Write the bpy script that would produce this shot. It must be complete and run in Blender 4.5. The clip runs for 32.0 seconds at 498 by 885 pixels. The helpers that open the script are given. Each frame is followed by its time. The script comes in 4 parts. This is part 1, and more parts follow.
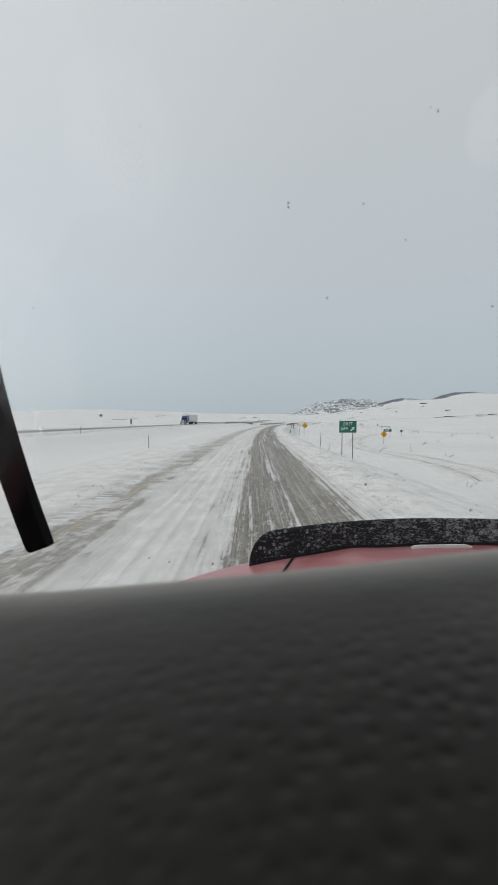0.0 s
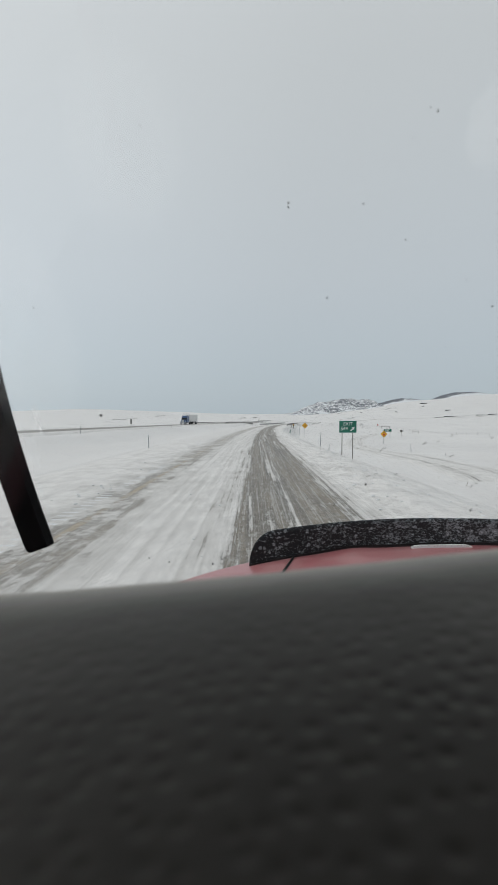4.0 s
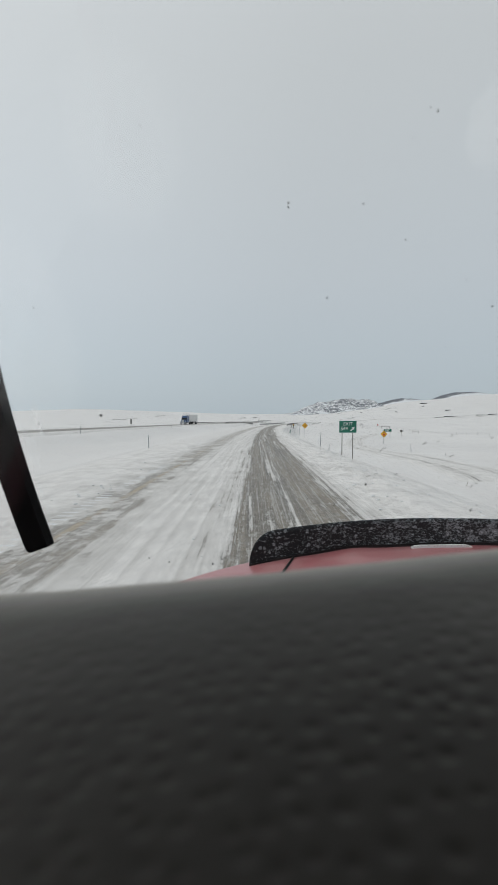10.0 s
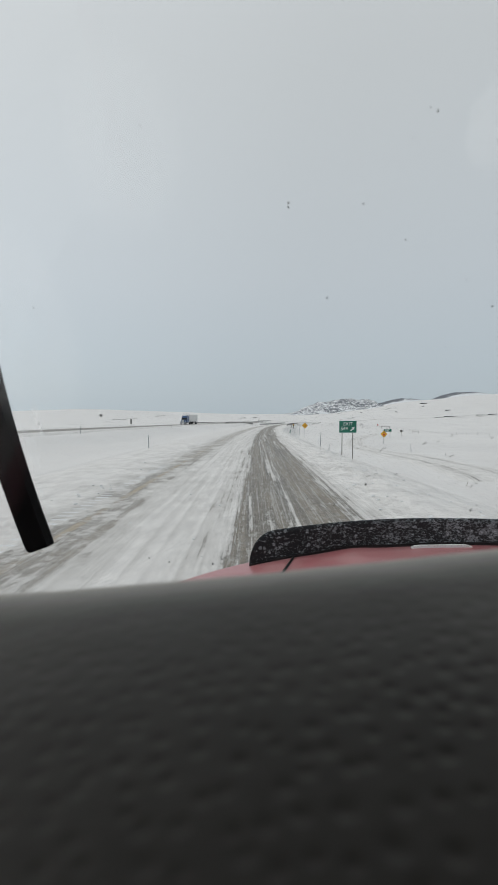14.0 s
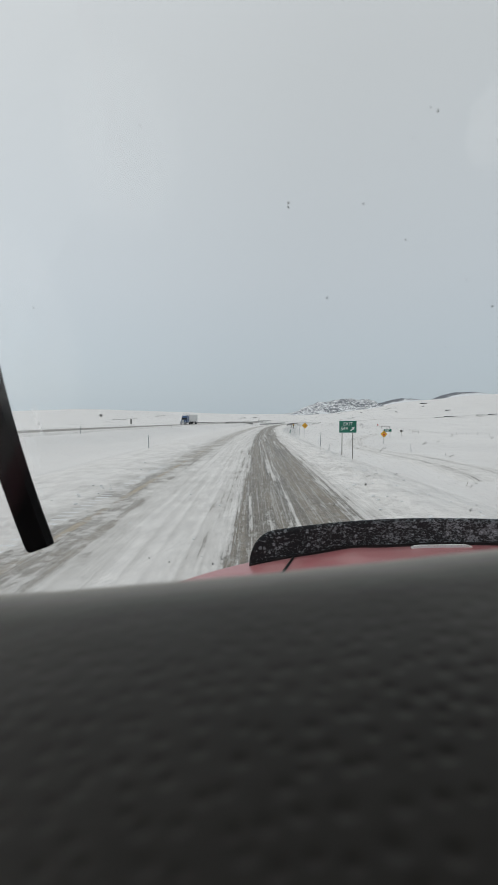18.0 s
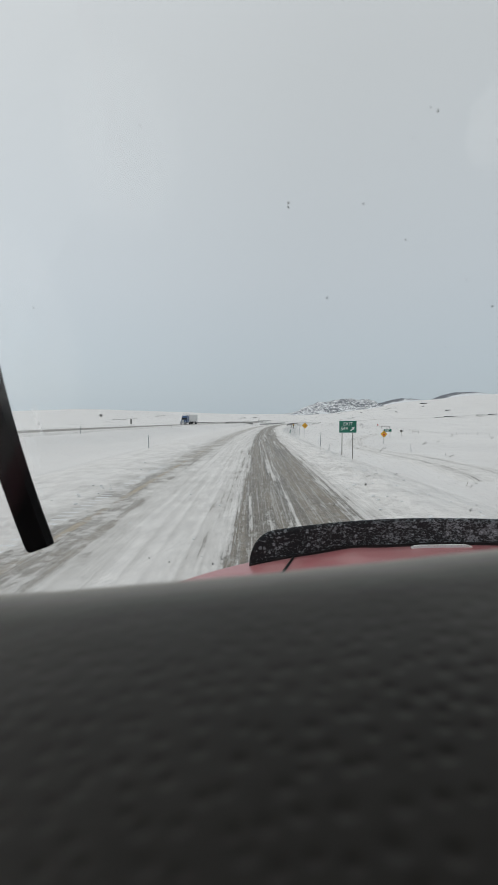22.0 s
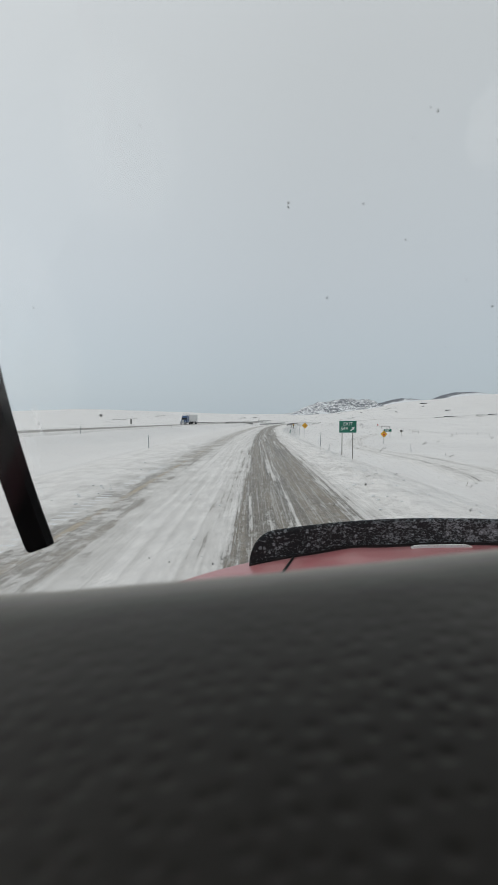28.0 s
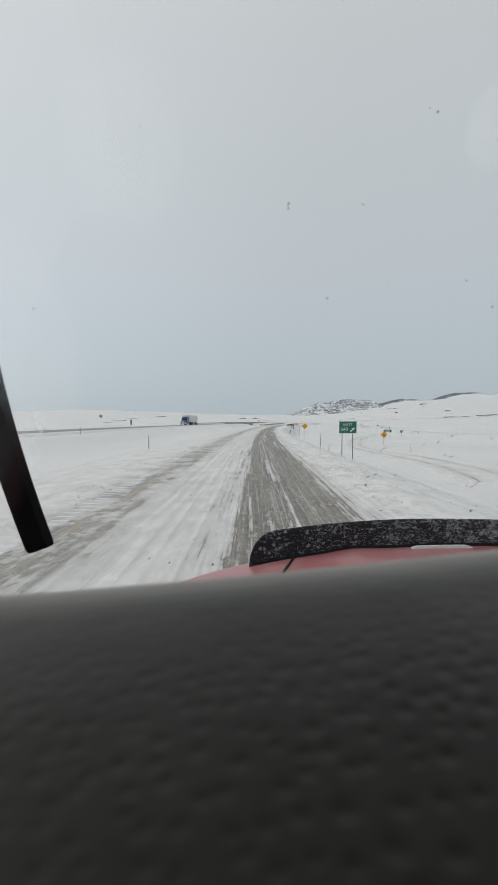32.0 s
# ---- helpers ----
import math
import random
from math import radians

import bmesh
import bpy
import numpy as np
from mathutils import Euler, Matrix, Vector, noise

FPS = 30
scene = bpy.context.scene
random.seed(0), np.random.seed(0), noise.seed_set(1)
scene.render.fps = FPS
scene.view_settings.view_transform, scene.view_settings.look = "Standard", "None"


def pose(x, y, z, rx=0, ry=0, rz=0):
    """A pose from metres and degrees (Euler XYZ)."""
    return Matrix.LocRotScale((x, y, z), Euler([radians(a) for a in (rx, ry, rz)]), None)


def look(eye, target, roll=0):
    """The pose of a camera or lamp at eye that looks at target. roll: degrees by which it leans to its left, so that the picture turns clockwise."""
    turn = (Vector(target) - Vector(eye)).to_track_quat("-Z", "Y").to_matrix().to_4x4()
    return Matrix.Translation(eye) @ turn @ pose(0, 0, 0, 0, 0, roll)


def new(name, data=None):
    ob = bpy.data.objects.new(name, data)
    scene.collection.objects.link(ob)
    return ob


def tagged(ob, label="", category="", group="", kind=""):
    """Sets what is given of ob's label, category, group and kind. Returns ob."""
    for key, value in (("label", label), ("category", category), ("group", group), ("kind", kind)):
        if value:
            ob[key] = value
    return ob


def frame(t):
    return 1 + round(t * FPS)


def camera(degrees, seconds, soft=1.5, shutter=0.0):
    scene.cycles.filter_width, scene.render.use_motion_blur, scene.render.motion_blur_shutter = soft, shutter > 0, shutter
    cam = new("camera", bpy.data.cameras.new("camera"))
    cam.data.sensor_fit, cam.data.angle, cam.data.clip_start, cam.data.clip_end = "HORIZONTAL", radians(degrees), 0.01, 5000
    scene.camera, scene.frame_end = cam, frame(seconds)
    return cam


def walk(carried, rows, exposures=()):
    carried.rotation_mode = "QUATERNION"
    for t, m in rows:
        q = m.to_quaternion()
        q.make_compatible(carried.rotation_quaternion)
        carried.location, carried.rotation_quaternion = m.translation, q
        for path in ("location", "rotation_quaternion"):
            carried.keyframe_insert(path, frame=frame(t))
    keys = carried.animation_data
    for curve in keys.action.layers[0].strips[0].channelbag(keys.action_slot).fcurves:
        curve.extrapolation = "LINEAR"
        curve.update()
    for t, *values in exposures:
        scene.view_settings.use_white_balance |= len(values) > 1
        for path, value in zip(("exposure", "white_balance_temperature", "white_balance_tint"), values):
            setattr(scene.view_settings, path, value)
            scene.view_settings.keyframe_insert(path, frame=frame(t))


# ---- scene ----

# ---- camera: it lies on the dashboard of the truck, and turns a little with the jolts ----
cam = camera(61.0, 32.0, soft=1.3)
cam.data.dof.use_dof, cam.data.dof.focus_distance, cam.data.dof.aperture_fstop = True, 60.0, 14.0
EYE = (0.0, 0.0, 2.37)
RAKE = 1.15  # the truck stands nose-up on the grade by so many degrees
TILT, TURN = -4.125 + RAKE, 0.54
NODS = [(0, 0), (6, 0), (14, 0), (20, 0), (28.3, 0), (28.5, 0.54), (28.7, 0), (29.3, 0.12), (29.5, 0.77),
        (29.8, 0), (30.5, 0.08), (31, 0.23), (31.5, -0.23), (32, 0.08)]
walk(cam, [(t, pose(*EYE, 90 + TILT + n, 0, TURN)) for t, n in NODS])

# ---- world: flat winter overcast, brighter where the sun stands behind the cloud ----
world = bpy.data.worlds.new("overcast")
scene.world = world
world.use_nodes = True
wn, wl = world.node_tree.nodes, world.node_tree.links
wn.clear()
w_out, w_bg = wn.new("ShaderNodeOutputWorld"), wn.new("ShaderNodeBackground")
w_co, w_sep = wn.new("ShaderNodeTexCoord"), wn.new("ShaderNodeSeparateXYZ")
w_up = wn.new("ShaderNodeValToRGB")
w_sky = wn.new("ShaderNodeTexSky")
w_sky.sky_type, w_sky.sun_disc = "NISHITA", False
w_sky.sun_elevation, w_sky.sun_rotation = radians(34), radians(-80)
w_sky.air_density, w_sky.dust_density = 1.0, 4.0
stops = [(0.0, (0.462, 0.535, 0.588)), (0.10, (0.483, 0.550, 0.600)), (0.30, (0.542, 0.590, 0.625)), (0.62, (0.590, 0.622, 0.636)), (1.0, (0.70, 0.72, 0.73))]
el = w_up.color_ramp.elements
while len(el) < len(stops):
    el.new(0.5)
for e, (p, c) in zip(el, stops):
    e.position, e.color = p, (*c, 1)
w_dot = wn.new("ShaderNodeVectorMath")
w_dot.operation = "DOT_PRODUCT"
w_dot.inputs[1].default_value = (-0.80, 0.45, 0.40)
w_map = wn.new("ShaderNodeMapRange")
w_map.interpolation_type = "SMOOTHSTEP"
for key, v in (("From Min", 0.42), ("From Max", 1.0), ("To Min", 1.0), ("To Max", 1.13)):
    w_map.inputs[key].default_value = v
w_mul = wn.new("ShaderNodeVectorMath")
w_mul.operation = "SCALE"
w_mix = wn.new("ShaderNodeMix")
w_mix.data_type = "RGBA"
w_mix.inputs["Factor"].default_value = 0.012
wl.new(w_co.outputs["Generated"], w_sep.inputs[0])
wl.new(w_sep.outputs["Z"], w_up.inputs[0])
wl.new(w_co.outputs["Generated"], w_dot.inputs[0])
wl.new(w_dot.outputs["Value"], w_map.inputs["Value"])
wl.new(w_up.outputs["Color"], w_mul.inputs[0])
wl.new(w_map.outputs["Result"], w_mul.inputs["Scale"])
wl.new(w_mul.outputs[0], w_mix.inputs["A"])
wl.new(w_sky.outputs[0], w_mix.inputs["B"])
wl.new(w_mix.outputs["Result"], w_bg.inputs[0])
wl.new(w_bg.outputs[0], w_out.inputs[0])
w_bg.inputs[1].default_value = 0.90

sun = new("sun", bpy.data.lights.new("sun", "SUN"))
sun.data.energy, sun.data.angle, sun.data.color = 0.6, radians(25), (1.0, 0.97, 0.93)
sun.matrix_world = look((-85, 15, 58), (0, 0, 0))


# ---- materials ----
def shader(name, rough=0.6, metal=0.0):
    m = bpy.data.materials.new(name)
    m.use_nodes = True
    b = m.node_tree.nodes["Principled BSDF"]
    b.inputs["Roughness"].default_value, b.inputs["Metallic"].default_value = rough, metal
    return m, m.node_tree.nodes, m.node_tree.links, b


def node_noise(n, l, co, scale, detail=4.0, rough=0.55, stretch=None):
    t = n.new("ShaderNodeTexNoise")
    t.inputs["Scale"].default_value, t.inputs["Detail"].default_value, t.inputs["Roughness"].default_value = scale, detail, rough
    if stretch:
        mp = n.new("ShaderNodeMapping")
        mp.inputs["Scale"].default_value = stretch
        l.new(co, mp.inputs[0])
        co = mp.outputs[0]
    l.new(co, t.inputs["Vector"])
    return t.outputs["Fac"]


def node_map(n, l, value, a, b, c=0.0, d=1.0):
    r = n.new("ShaderNodeMapRange")
    r.interpolation_type = "SMOOTHSTEP"
    for i, v in zip(("From Min", "From Max", "To Min", "To Max"), (a, b, c, d)):
        r.inputs[i].default_value = v
    l.new(value, r.inputs["Value"])
    return r.outputs["Result"]


def node_math(n, l, op, a, b):
    r = n.new("ShaderNodeMath")
    r.operation = op
    for i, v in enumerate((a, b)):
        if isinstance(v, (int, float)):
            r.inputs[i].default_value = v
        else:
            l.new(v, r.inputs[i])
    return r.outputs[0]


def node_mix(n, l, fac, a, b):
    r = n.new("ShaderNodeMix")
    r.data_type = "RGBA"
    for key, v in (("Factor", fac), ("A", a), ("B", b)):
        if isinstance(v, tuple):
            r.inputs[key].default_value = (*v, 1)
        elif isinstance(v, (int, float)):
            r.inputs[key].default_value = v
        else:
            l.new(v, r.inputs[key])
    return r.outputs["Result"]


def node_bump(n, l, b, height, strength, distance):
    r = n.new("ShaderNodeBump")
    r.inputs["Strength"].default_value, r.inputs["Distance"].default_value = strength, distance
    l.new(height, r.inputs["Height"])
    l.new(r.outputs[0], b.inputs["Normal"])


def coords(n, kind="Object"):
    return n.new("ShaderNodeTexCoord").outputs[kind]


def worn(name, col_a, col_b, scale, rough=0.6, metal=0.0, bump=0.002, fine=12.0):
    """A surface whose colour wanders between two tones at two scales, with fine relief."""
    m, n, l, b = shader(name, rough, metal)
    co = coords(n)
    big, small = node_noise(n, l, co, scale), node_noise(n, l, co, scale * fine, 6)
    f = node_math(n, l, "ADD", node_math(n, l, "MULTIPLY", big, 0.6), node_math(n, l, "MULTIPLY", small, 0.4))
    l.new(node_mix(n, l, node_map(n, l, f, 0.36, 0.64), col_a, col_b), b.inputs["Base Color"])
    l.new(node_map(n, l, small, 0.3, 0.7, max(rough - 0.1, 0.05), min(rough + 0.12, 1)), b.inputs["Roughness"])
    if bump:
        node_bump(n, l, b, small, 0.5, bump)
    return m


def snow_field():
    m, n, l, b = shader("snow_field", 0.75)
    co = coords(n)
    far = node_noise(n, l, co, 0.02, 5)
    drift = node_noise(n, l, co, 0.35, 6, 0.6, (1.0, 0.45, 1.0))
    fine = node_noise(n, l, co, 3.0, 6, 0.65)
    grain = node_noise(n, l, co, 22.0, 3)
    base = node_mix(n, l, node_map(n, l, far, 0.35, 0.65), (0.76, 0.75, 0.74), (0.83, 0.82, 0.805))
    scour = node_math(n, l, "MULTIPLY", node_map(n, l, drift, 0.50, 0.72), node_map(n, l, fine, 0.40, 0.66))
    base = node_mix(n, l, node_math(n, l, "MULTIPLY", scour, 0.6), base, (0.58, 0.535, 0.535))
    # grey mottling: the shade in the snow's dimples, painted into its colour
    dimple_shade = node_noise(n, l, co, 2.2, 8, 0.74)
    base = node_mix(n, l, node_math(n, l, "MULTIPLY", node_map(n, l, dimple_shade, 0.51, 0.66), 0.42), base, (0.53, 0.535, 0.54))
    # thin grass and sage tips that stand through the snow
    tips = node_math(n, l, "MULTIPLY", node_map(n, l, node_noise(n, l, co, 1.3, 7, 0.75), 0.605, 0.70), node_map(n, l, far, 0.42, 0.6))
    base = node_mix(n, l, node_math(n, l, "MULTIPLY", tips, 0.6), base, (0.34, 0.31, 0.27))
    l.new(base, b.inputs["Base Color"])
    h = node_math(n, l, "ADD", drift, node_math(n, l, "MULTIPLY", fine, 0.35))
    h = node_math(n, l, "ADD", h, node_math(n, l, "MULTIPLY", grain, 0.05))
    node_bump(n, l, b, h, 0.55, 0.22)
    return m


def snowy_road(name, ramp, yellow=True, half=7.0):
    """Asphalt under wind-blown and driven-on snow; the UVs are metres across and along the road."""
    m, n, l, b = shader(name, 0.6)
    uv = coords(n, "UV")
    sep = n.new("ShaderNodeSeparateXYZ")
    l.new(uv, sep.inputs[0])
    across = sep.outputs["X"]

    def part_of(value, weight):
        return node_math(n, l, "MULTIPLY", node_math(n, l, "SUBTRACT", value, 0.5), weight)

    def total(*values):
        out = values[0]
        for v in values[1:]:
            out = node_math(n, l, "ADD", out, v)
        return out

    cr = n.new("ShaderNodeValToRGB")
    while len(cr.color_ramp.elements) < len(ramp):
        cr.color_ramp.elements.new(0.5)
    for e, (p, v) in zip(cr.color_ramp.elements, ramp):
        e.position, e.color = (p + half) / (2 * half), (v, v, v, 1)
    # the wheel paths wander a little along the road
    wander = part_of(node_noise(n, l, uv, 1.0, 3, 0.5, (0.02, 0.05, 1)), 0.8)
    l.new(node_map_linear(n, l, node_math(n, l, "ADD", across, wander), -half, half), cr.inputs[0])
    bare = cr.outputs[0]
    # tyre lines drawn out along the road, wide, thin and hair-fine, and the lumps of the snow itself
    wide = node_noise(n, l, uv, 1.0, 3, 0.55, (2.3, 0.035, 1))
    thin = node_noise(n, l, uv, 1.0, 3, 0.6, (5.5, 0.055, 1))
    hair = node_noise(n, l, uv, 1.0, 4, 0.65, (15.0, 0.12, 1))
    torn = node_noise(n, l, uv, 1.0, 7, 0.74, (7.0, 0.9, 1))
    short = node_noise(n, l, uv, 1.0, 5, 0.65, (4.2, 0.26, 1))
    patch = node_noise(n, l, uv, 1.0, 5, 0.6, (0.75, 0.22, 1))
    blot = node_noise(n, l, uv, 1.0, 7, 0.66, (1.3, 0.7, 1))
    comb = node_noise(n, l, uv, 1.0, 7, 0.72, (3.0, 2.6, 1))
    grit = node_noise(n, l, uv, 5.0, 9, 0.78)
    side = node_math(n, l, "MULTIPLY", node_map(n, l, across, -3.6, -2.6, 0.35, 1.0), node_map(n, l, across, 3.0, 4.0, 1.0, 0.15))
    edge = node_math(n, l, "SUBTRACT", 1.0, side)
    lane = node_math(n, l, "MULTIPLY", side, node_map(n, l, across, -1.6, -0.2, 0.62, 1.0)) if yellow else side
    lines = total(part_of(wide, 0.9), part_of(thin, 1.5), part_of(hair, 0.55), part_of(short, 0.75), part_of(torn, 0.85))
    lumps = total(part_of(blot, 1.5), part_of(comb, 0.9))
    f = total(bare, node_math(n, l, "MULTIPLY", lines, lane), node_math(n, l, "MULTIPLY", lumps, node_math(n, l, "ADD", node_math(n, l, "MULTIPLY", edge, 0.85), 0.16)),
              part_of(patch, 0.55), part_of(grit, 0.35))
    mask = node_math(n, l, "MULTIPLY", node_map(n, l, f, 0.43, 0.58), node_map(n, l, across, -1.8, -0.3, 0.72, 1.0)) if yellow else node_map(n, l, f, 0.43, 0.58)
    # a film of dragged slush greys the snow before it wears through
    film = node_map(n, l, f, -0.05, 0.55)
    # salt-stained damp asphalt with brown slush
    tar = node_mix(n, l, node_map(n, l, thin, 0.38, 0.62), (0.205, 0.180, 0.147), (0.105, 0.094, 0.079))
    tar = node_mix(n, l, node_map(n, l, wide, 0.40, 0.62), tar, (0.235, 0.200, 0.155) if yellow else (0.15, 0.14, 0.125))
    tar = node_mix(n, l, node_math(n, l, "MULTIPLY", node_map(n, l, patch, 0.45, 0.66), 0.5), tar, (0.34, 0.295, 0.235))
    tar = node_mix(n, l, node_math(n, l, "MULTIPLY", node_map(n, l, comb, 0.47, 0.66), 0.55), tar, (0.38, 0.365, 0.34))
    tar = node_mix(n, l, node_math(n, l, "MULTIPLY", node_map(n, l, hair, 0.53, 0.62), 0.62), tar, (0.55, 0.54, 0.515))
    tar = node_mix(n, l, node_math(n, l, "MULTIPLY", node_map(n, l, torn, 0.54, 0.62), 0.60), tar, (0.60, 0.59, 0.57))
    tar = node_mix(n, l, node_math(n, l, "MULTIPLY", node_map(n, l, grit, 0.46, 0.60), 0.45), tar, (0.085, 0.078, 0.068))
    if yellow:
        line = node_math(n, l, "LESS_THAN", node_math(n, l, "ABSOLUTE", node_math(n, l, "ADD", across, 4.0), 0.0), 0.10)
        line = node_math(n, l, "MULTIPLY", line, node_map(n, l, blot, 0.38, 0.6, 0.1, 0.9))
        tar = node_mix(n, l, node_math(n, l, "MULTIPLY", line, 0.65), tar, (0.46, 0.34, 0.17))
    packed = node_mix(n, l, node_map(n, l, blot, 0.36, 0.68), (0.84, 0.825, 0.805), (0.71, 0.695, 0.68))
    packed = node_mix(n, l, node_math(n, l, "MULTIPLY", film, 0.62), packed, (0.45, 0.435, 0.41))
    packed = node_mix(n, l, node_math(n, l, "MULTIPLY", node_map(n, l, comb, 0.46, 0.68), 0.22), packed, (0.58, 0.58, 0.57))
    packed = node_mix(n, l, node_math(n, l, "MULTIPLY", node_map(n, l, grit, 0.50, 0.64), 0.30), packed, (0.50, 0.497, 0.49))
    l.new(node_mix(n, l, mask, packed, tar), b.inputs["Base Color"])
    l.new(node_map(n, l, mask, 0.0, 1.0, 0.75, 0.5), b.inputs["Roughness"])
    h = node_math(n, l, "SUBTRACT", node_math(n, l, "MULTIPLY", comb, 0.5), mask)
    h = node_math(n, l, "ADD", h, node_math(n, l, "MULTIPLY", grit, 0.7))
    node_bump(n, l, b, h, 0.8, 0.035)
    return m


def node_map_linear(n, l, value, a, b):
    r = n.new("ShaderNodeMapRange")
    r.inputs["From Min"].default_value, r.inputs["From Max"].default_value = a, b
    l.new(value, r.inputs["Value"])
    return r.outputs["Result"]


def hazed_rocky_snow(name, lo, hi, scale, crest=0.0):
    """Broken rock with snow lying between; distance haze is mixed into the rock's colour. crest: how far the bare rock
    keeps to the upper part (the UVs' y is the height).
    """
    m, n, l, b = shader(name, 0.85)
    co = coords(n)
    sep = n.new("ShaderNodeSeparateXYZ")
    l.new(coords(n, "UV"), sep.inputs[0])
    a = node_noise(n, l, co, scale, 8, 0.72, (1.0, 0.7, 2.4))
    big = node_noise(n, l, co, scale * 0.20, 4)
    f = node_math(n, l, "ADD", a, node_math(n, l, "MULTIPLY", node_math(n, l, "SUBTRACT", big, 0.5), 0.45))
    if crest:
        f = node_math(n, l, "ADD", sep.outputs["Y"], node_math(n, l, "MULTIPLY", node_math(n, l, "SUBTRACT", f, 0.5), crest))
    # lifted bluish rock: the haze of the air is put into both tones
    rock = node_mix(n, l, node_map(n, l, a, 0.45, 0.7), (0.17, 0.185, 0.21), (0.10, 0.112, 0.132))
    l.new(node_mix(n, l, node_map(n, l, f, lo, hi), (0.80, 0.82, 0.84), rock), b.inputs["Base Color"])
    node_bump(n, l, b, a, 0.6, 4.0)
    return m


def soft_leather():
    m, n, l, b = shader("grained_dashboard_skin", 0.54)
    co = coords(n)
    v = n.new("ShaderNodeTexVoronoi")
    v.feature, v.inputs["Scale"].default_value, v.inputs["Randomness"].default_value = "SMOOTH_F1", 205.0, 1.0
    v.inputs["Smoothness"].default_value = 0.35
    warp = n.new("ShaderNodeMapping")
    warp.inputs["Scale"].default_value = (0.75, 1.15, 1.0)
    l.new(co, warp.inputs[0])
    l.new(warp.outputs[0], v.inputs["Vector"])
    fine, dust = node_noise(n, l, co, 900, 2), node_noise(n, l, co, 28, 5)
    l.new(node_mix(n, l, node_map(n, l, dust, 0.35, 0.68), (0.0095, 0.0083, 0.0065), (0.0128, 0.0113, 0.0089)), b.inputs["Base Color"])
    h = node_math(n, l, "ADD", node_map(n, l, v.outputs["Distance"], 0.0, 0.60), node_math(n, l, "MULTIPLY", fine, 0.05))
    node_bump(n, l, b, h, 0.5, 0.0001)
    b.inputs["Specular IOR Level"].default_value = 0.20
    b.inputs["Sheen Weight"].default_value, b.inputs["Sheen Roughness"].default_value = 0.9, 0.32
    b.inputs["Sheen Tint"].default_value = (1.0, 0.96, 0.88, 1)
    return m


def red_paint():
    m, n, l, b = shader("faded_red_paint", 0.35)
    co = coords(n)
    salt, grit = node_noise(n, l, co, 5.0, 6, 0.6), node_noise(n, l, co, 70.0, 5, 0.7)
    f = node_math(n, l, "MULTIPLY", node_map(n, l, salt, 0.38, 0.66), node_map(n, l, grit, 0.25, 0.70))
    l.new(node_mix(n, l, node_math(n, l, "ADD", node_math(n, l, "MULTIPLY", f, 0.50), 0.18), (0.40, 0.10, 0.115), (0.56, 0.40, 0.39)), b.inputs["Base Color"])
    l.new(node_map(n, l, f, 0.0, 1.0, 0.33, 0.65), b.inputs["Roughness"])
    b.inputs["Coat Weight"].default_value, b.inputs["Coat Roughness"].default_value = 0.25, 0.25
    return m


def snow_spattered_plastic():
    """Smoked plastic under a spray of salt and snow: a fine grey spatter, thicker towards the truck's middle, with larger stuck flakes."""
    m, n, l, b = shader("smoked_plastic_with_snow_spatter", 0.28)
    co = coords(n)
    sep = n.new("ShaderNodeSeparateXYZ")
    l.new(co, sep.inputs[0])
    more = node_map(n, l, sep.outputs["X"], -0.80, 0.25, 0.0, 1.0)
    drift = node_noise(n, l, co, 9, 3, 0.6)
    fine = node_noise(n, l, co, 110, 4, 0.70, (0.8, 1.0, 1.2))
    lump = node_noise(n, l, co, 62, 5, 0.72, (0.7, 1.0, 1.3))
    v = n.new("ShaderNodeTexVoronoi")
    v.inputs["Scale"].default_value, v.inputs["Randomness"].default_value = 34, 1.0
    warp = node_math(n, l, "MULTIPLY", node_noise(n, l, co, 70, 3), 0.02)
    bent = n.new("ShaderNodeVectorMath")
    l.new(co, bent.inputs[0])
    l.new(warp, bent.inputs[1])
    l.new(bent.outputs[0], v.inputs["Vector"])
    flakes = node_math(n, l, "MULTIPLY", node_map(n, l, v.outputs["Distance"], 0.36, 0.20), node_map(n, l, node_noise(n, l, co, 17, 3), 0.47, 0.55))
    level = node_math(n, l, "ADD", node_math(n, l, "MULTIPLY", node_math(n, l, "SUBTRACT", drift, 0.5), 0.22), node_math(n, l, "MULTIPLY", more, 0.07))
    dust = node_map(n, l, node_math(n, l, "ADD", fine, level), 0.565, 0.66)
    clots = node_map(n, l, node_math(n, l, "ADD", lump, level), 0.575, 0.635)
    f = node_math(n, l, "ADD", node_math(n, l, "MULTIPLY", dust, 0.30), node_math(n, l, "MULTIPLY", clots, 0.34))
    f = node_math(n, l, "ADD", f, node_math(n, l, "MULTIPLY", flakes, 0.34))
    f = node_math(n, l, "ADD", f, node_math(n, l, "MULTIPLY", more, 0.02))
    # a few larger stuck flakes
    big = n.new("ShaderNodeTexVoronoi")
    big.inputs["Scale"].default_value = 19
    l.new(bent.outputs[0], big.inputs["Vector"])
    pick = n.new("ShaderNodeSeparateXYZ")
    l.new(big.outputs["Color"], pick.inputs[0])
    stuck = node_math(n, l, "MULTIPLY", node_map(n, l, node_math(n, l, "ADD", big.outputs["Distance"], node_math(n, l, "MULTIPLY", fine, 0.25)), 0.36, 0.28), node_math(n, l, "GREATER_THAN", pick.outputs["X"], 0.72))
    f = node_math(n, l, "MINIMUM", node_math(n, l, "ADD", f, node_math(n, l, "MULTIPLY", stuck, 0.5)), 0.95)
    l.new(node_mix(n, l, f, (0.026, 0.028, 0.030), (0.54, 0.61, 0.645)), b.inputs["Base Color"])
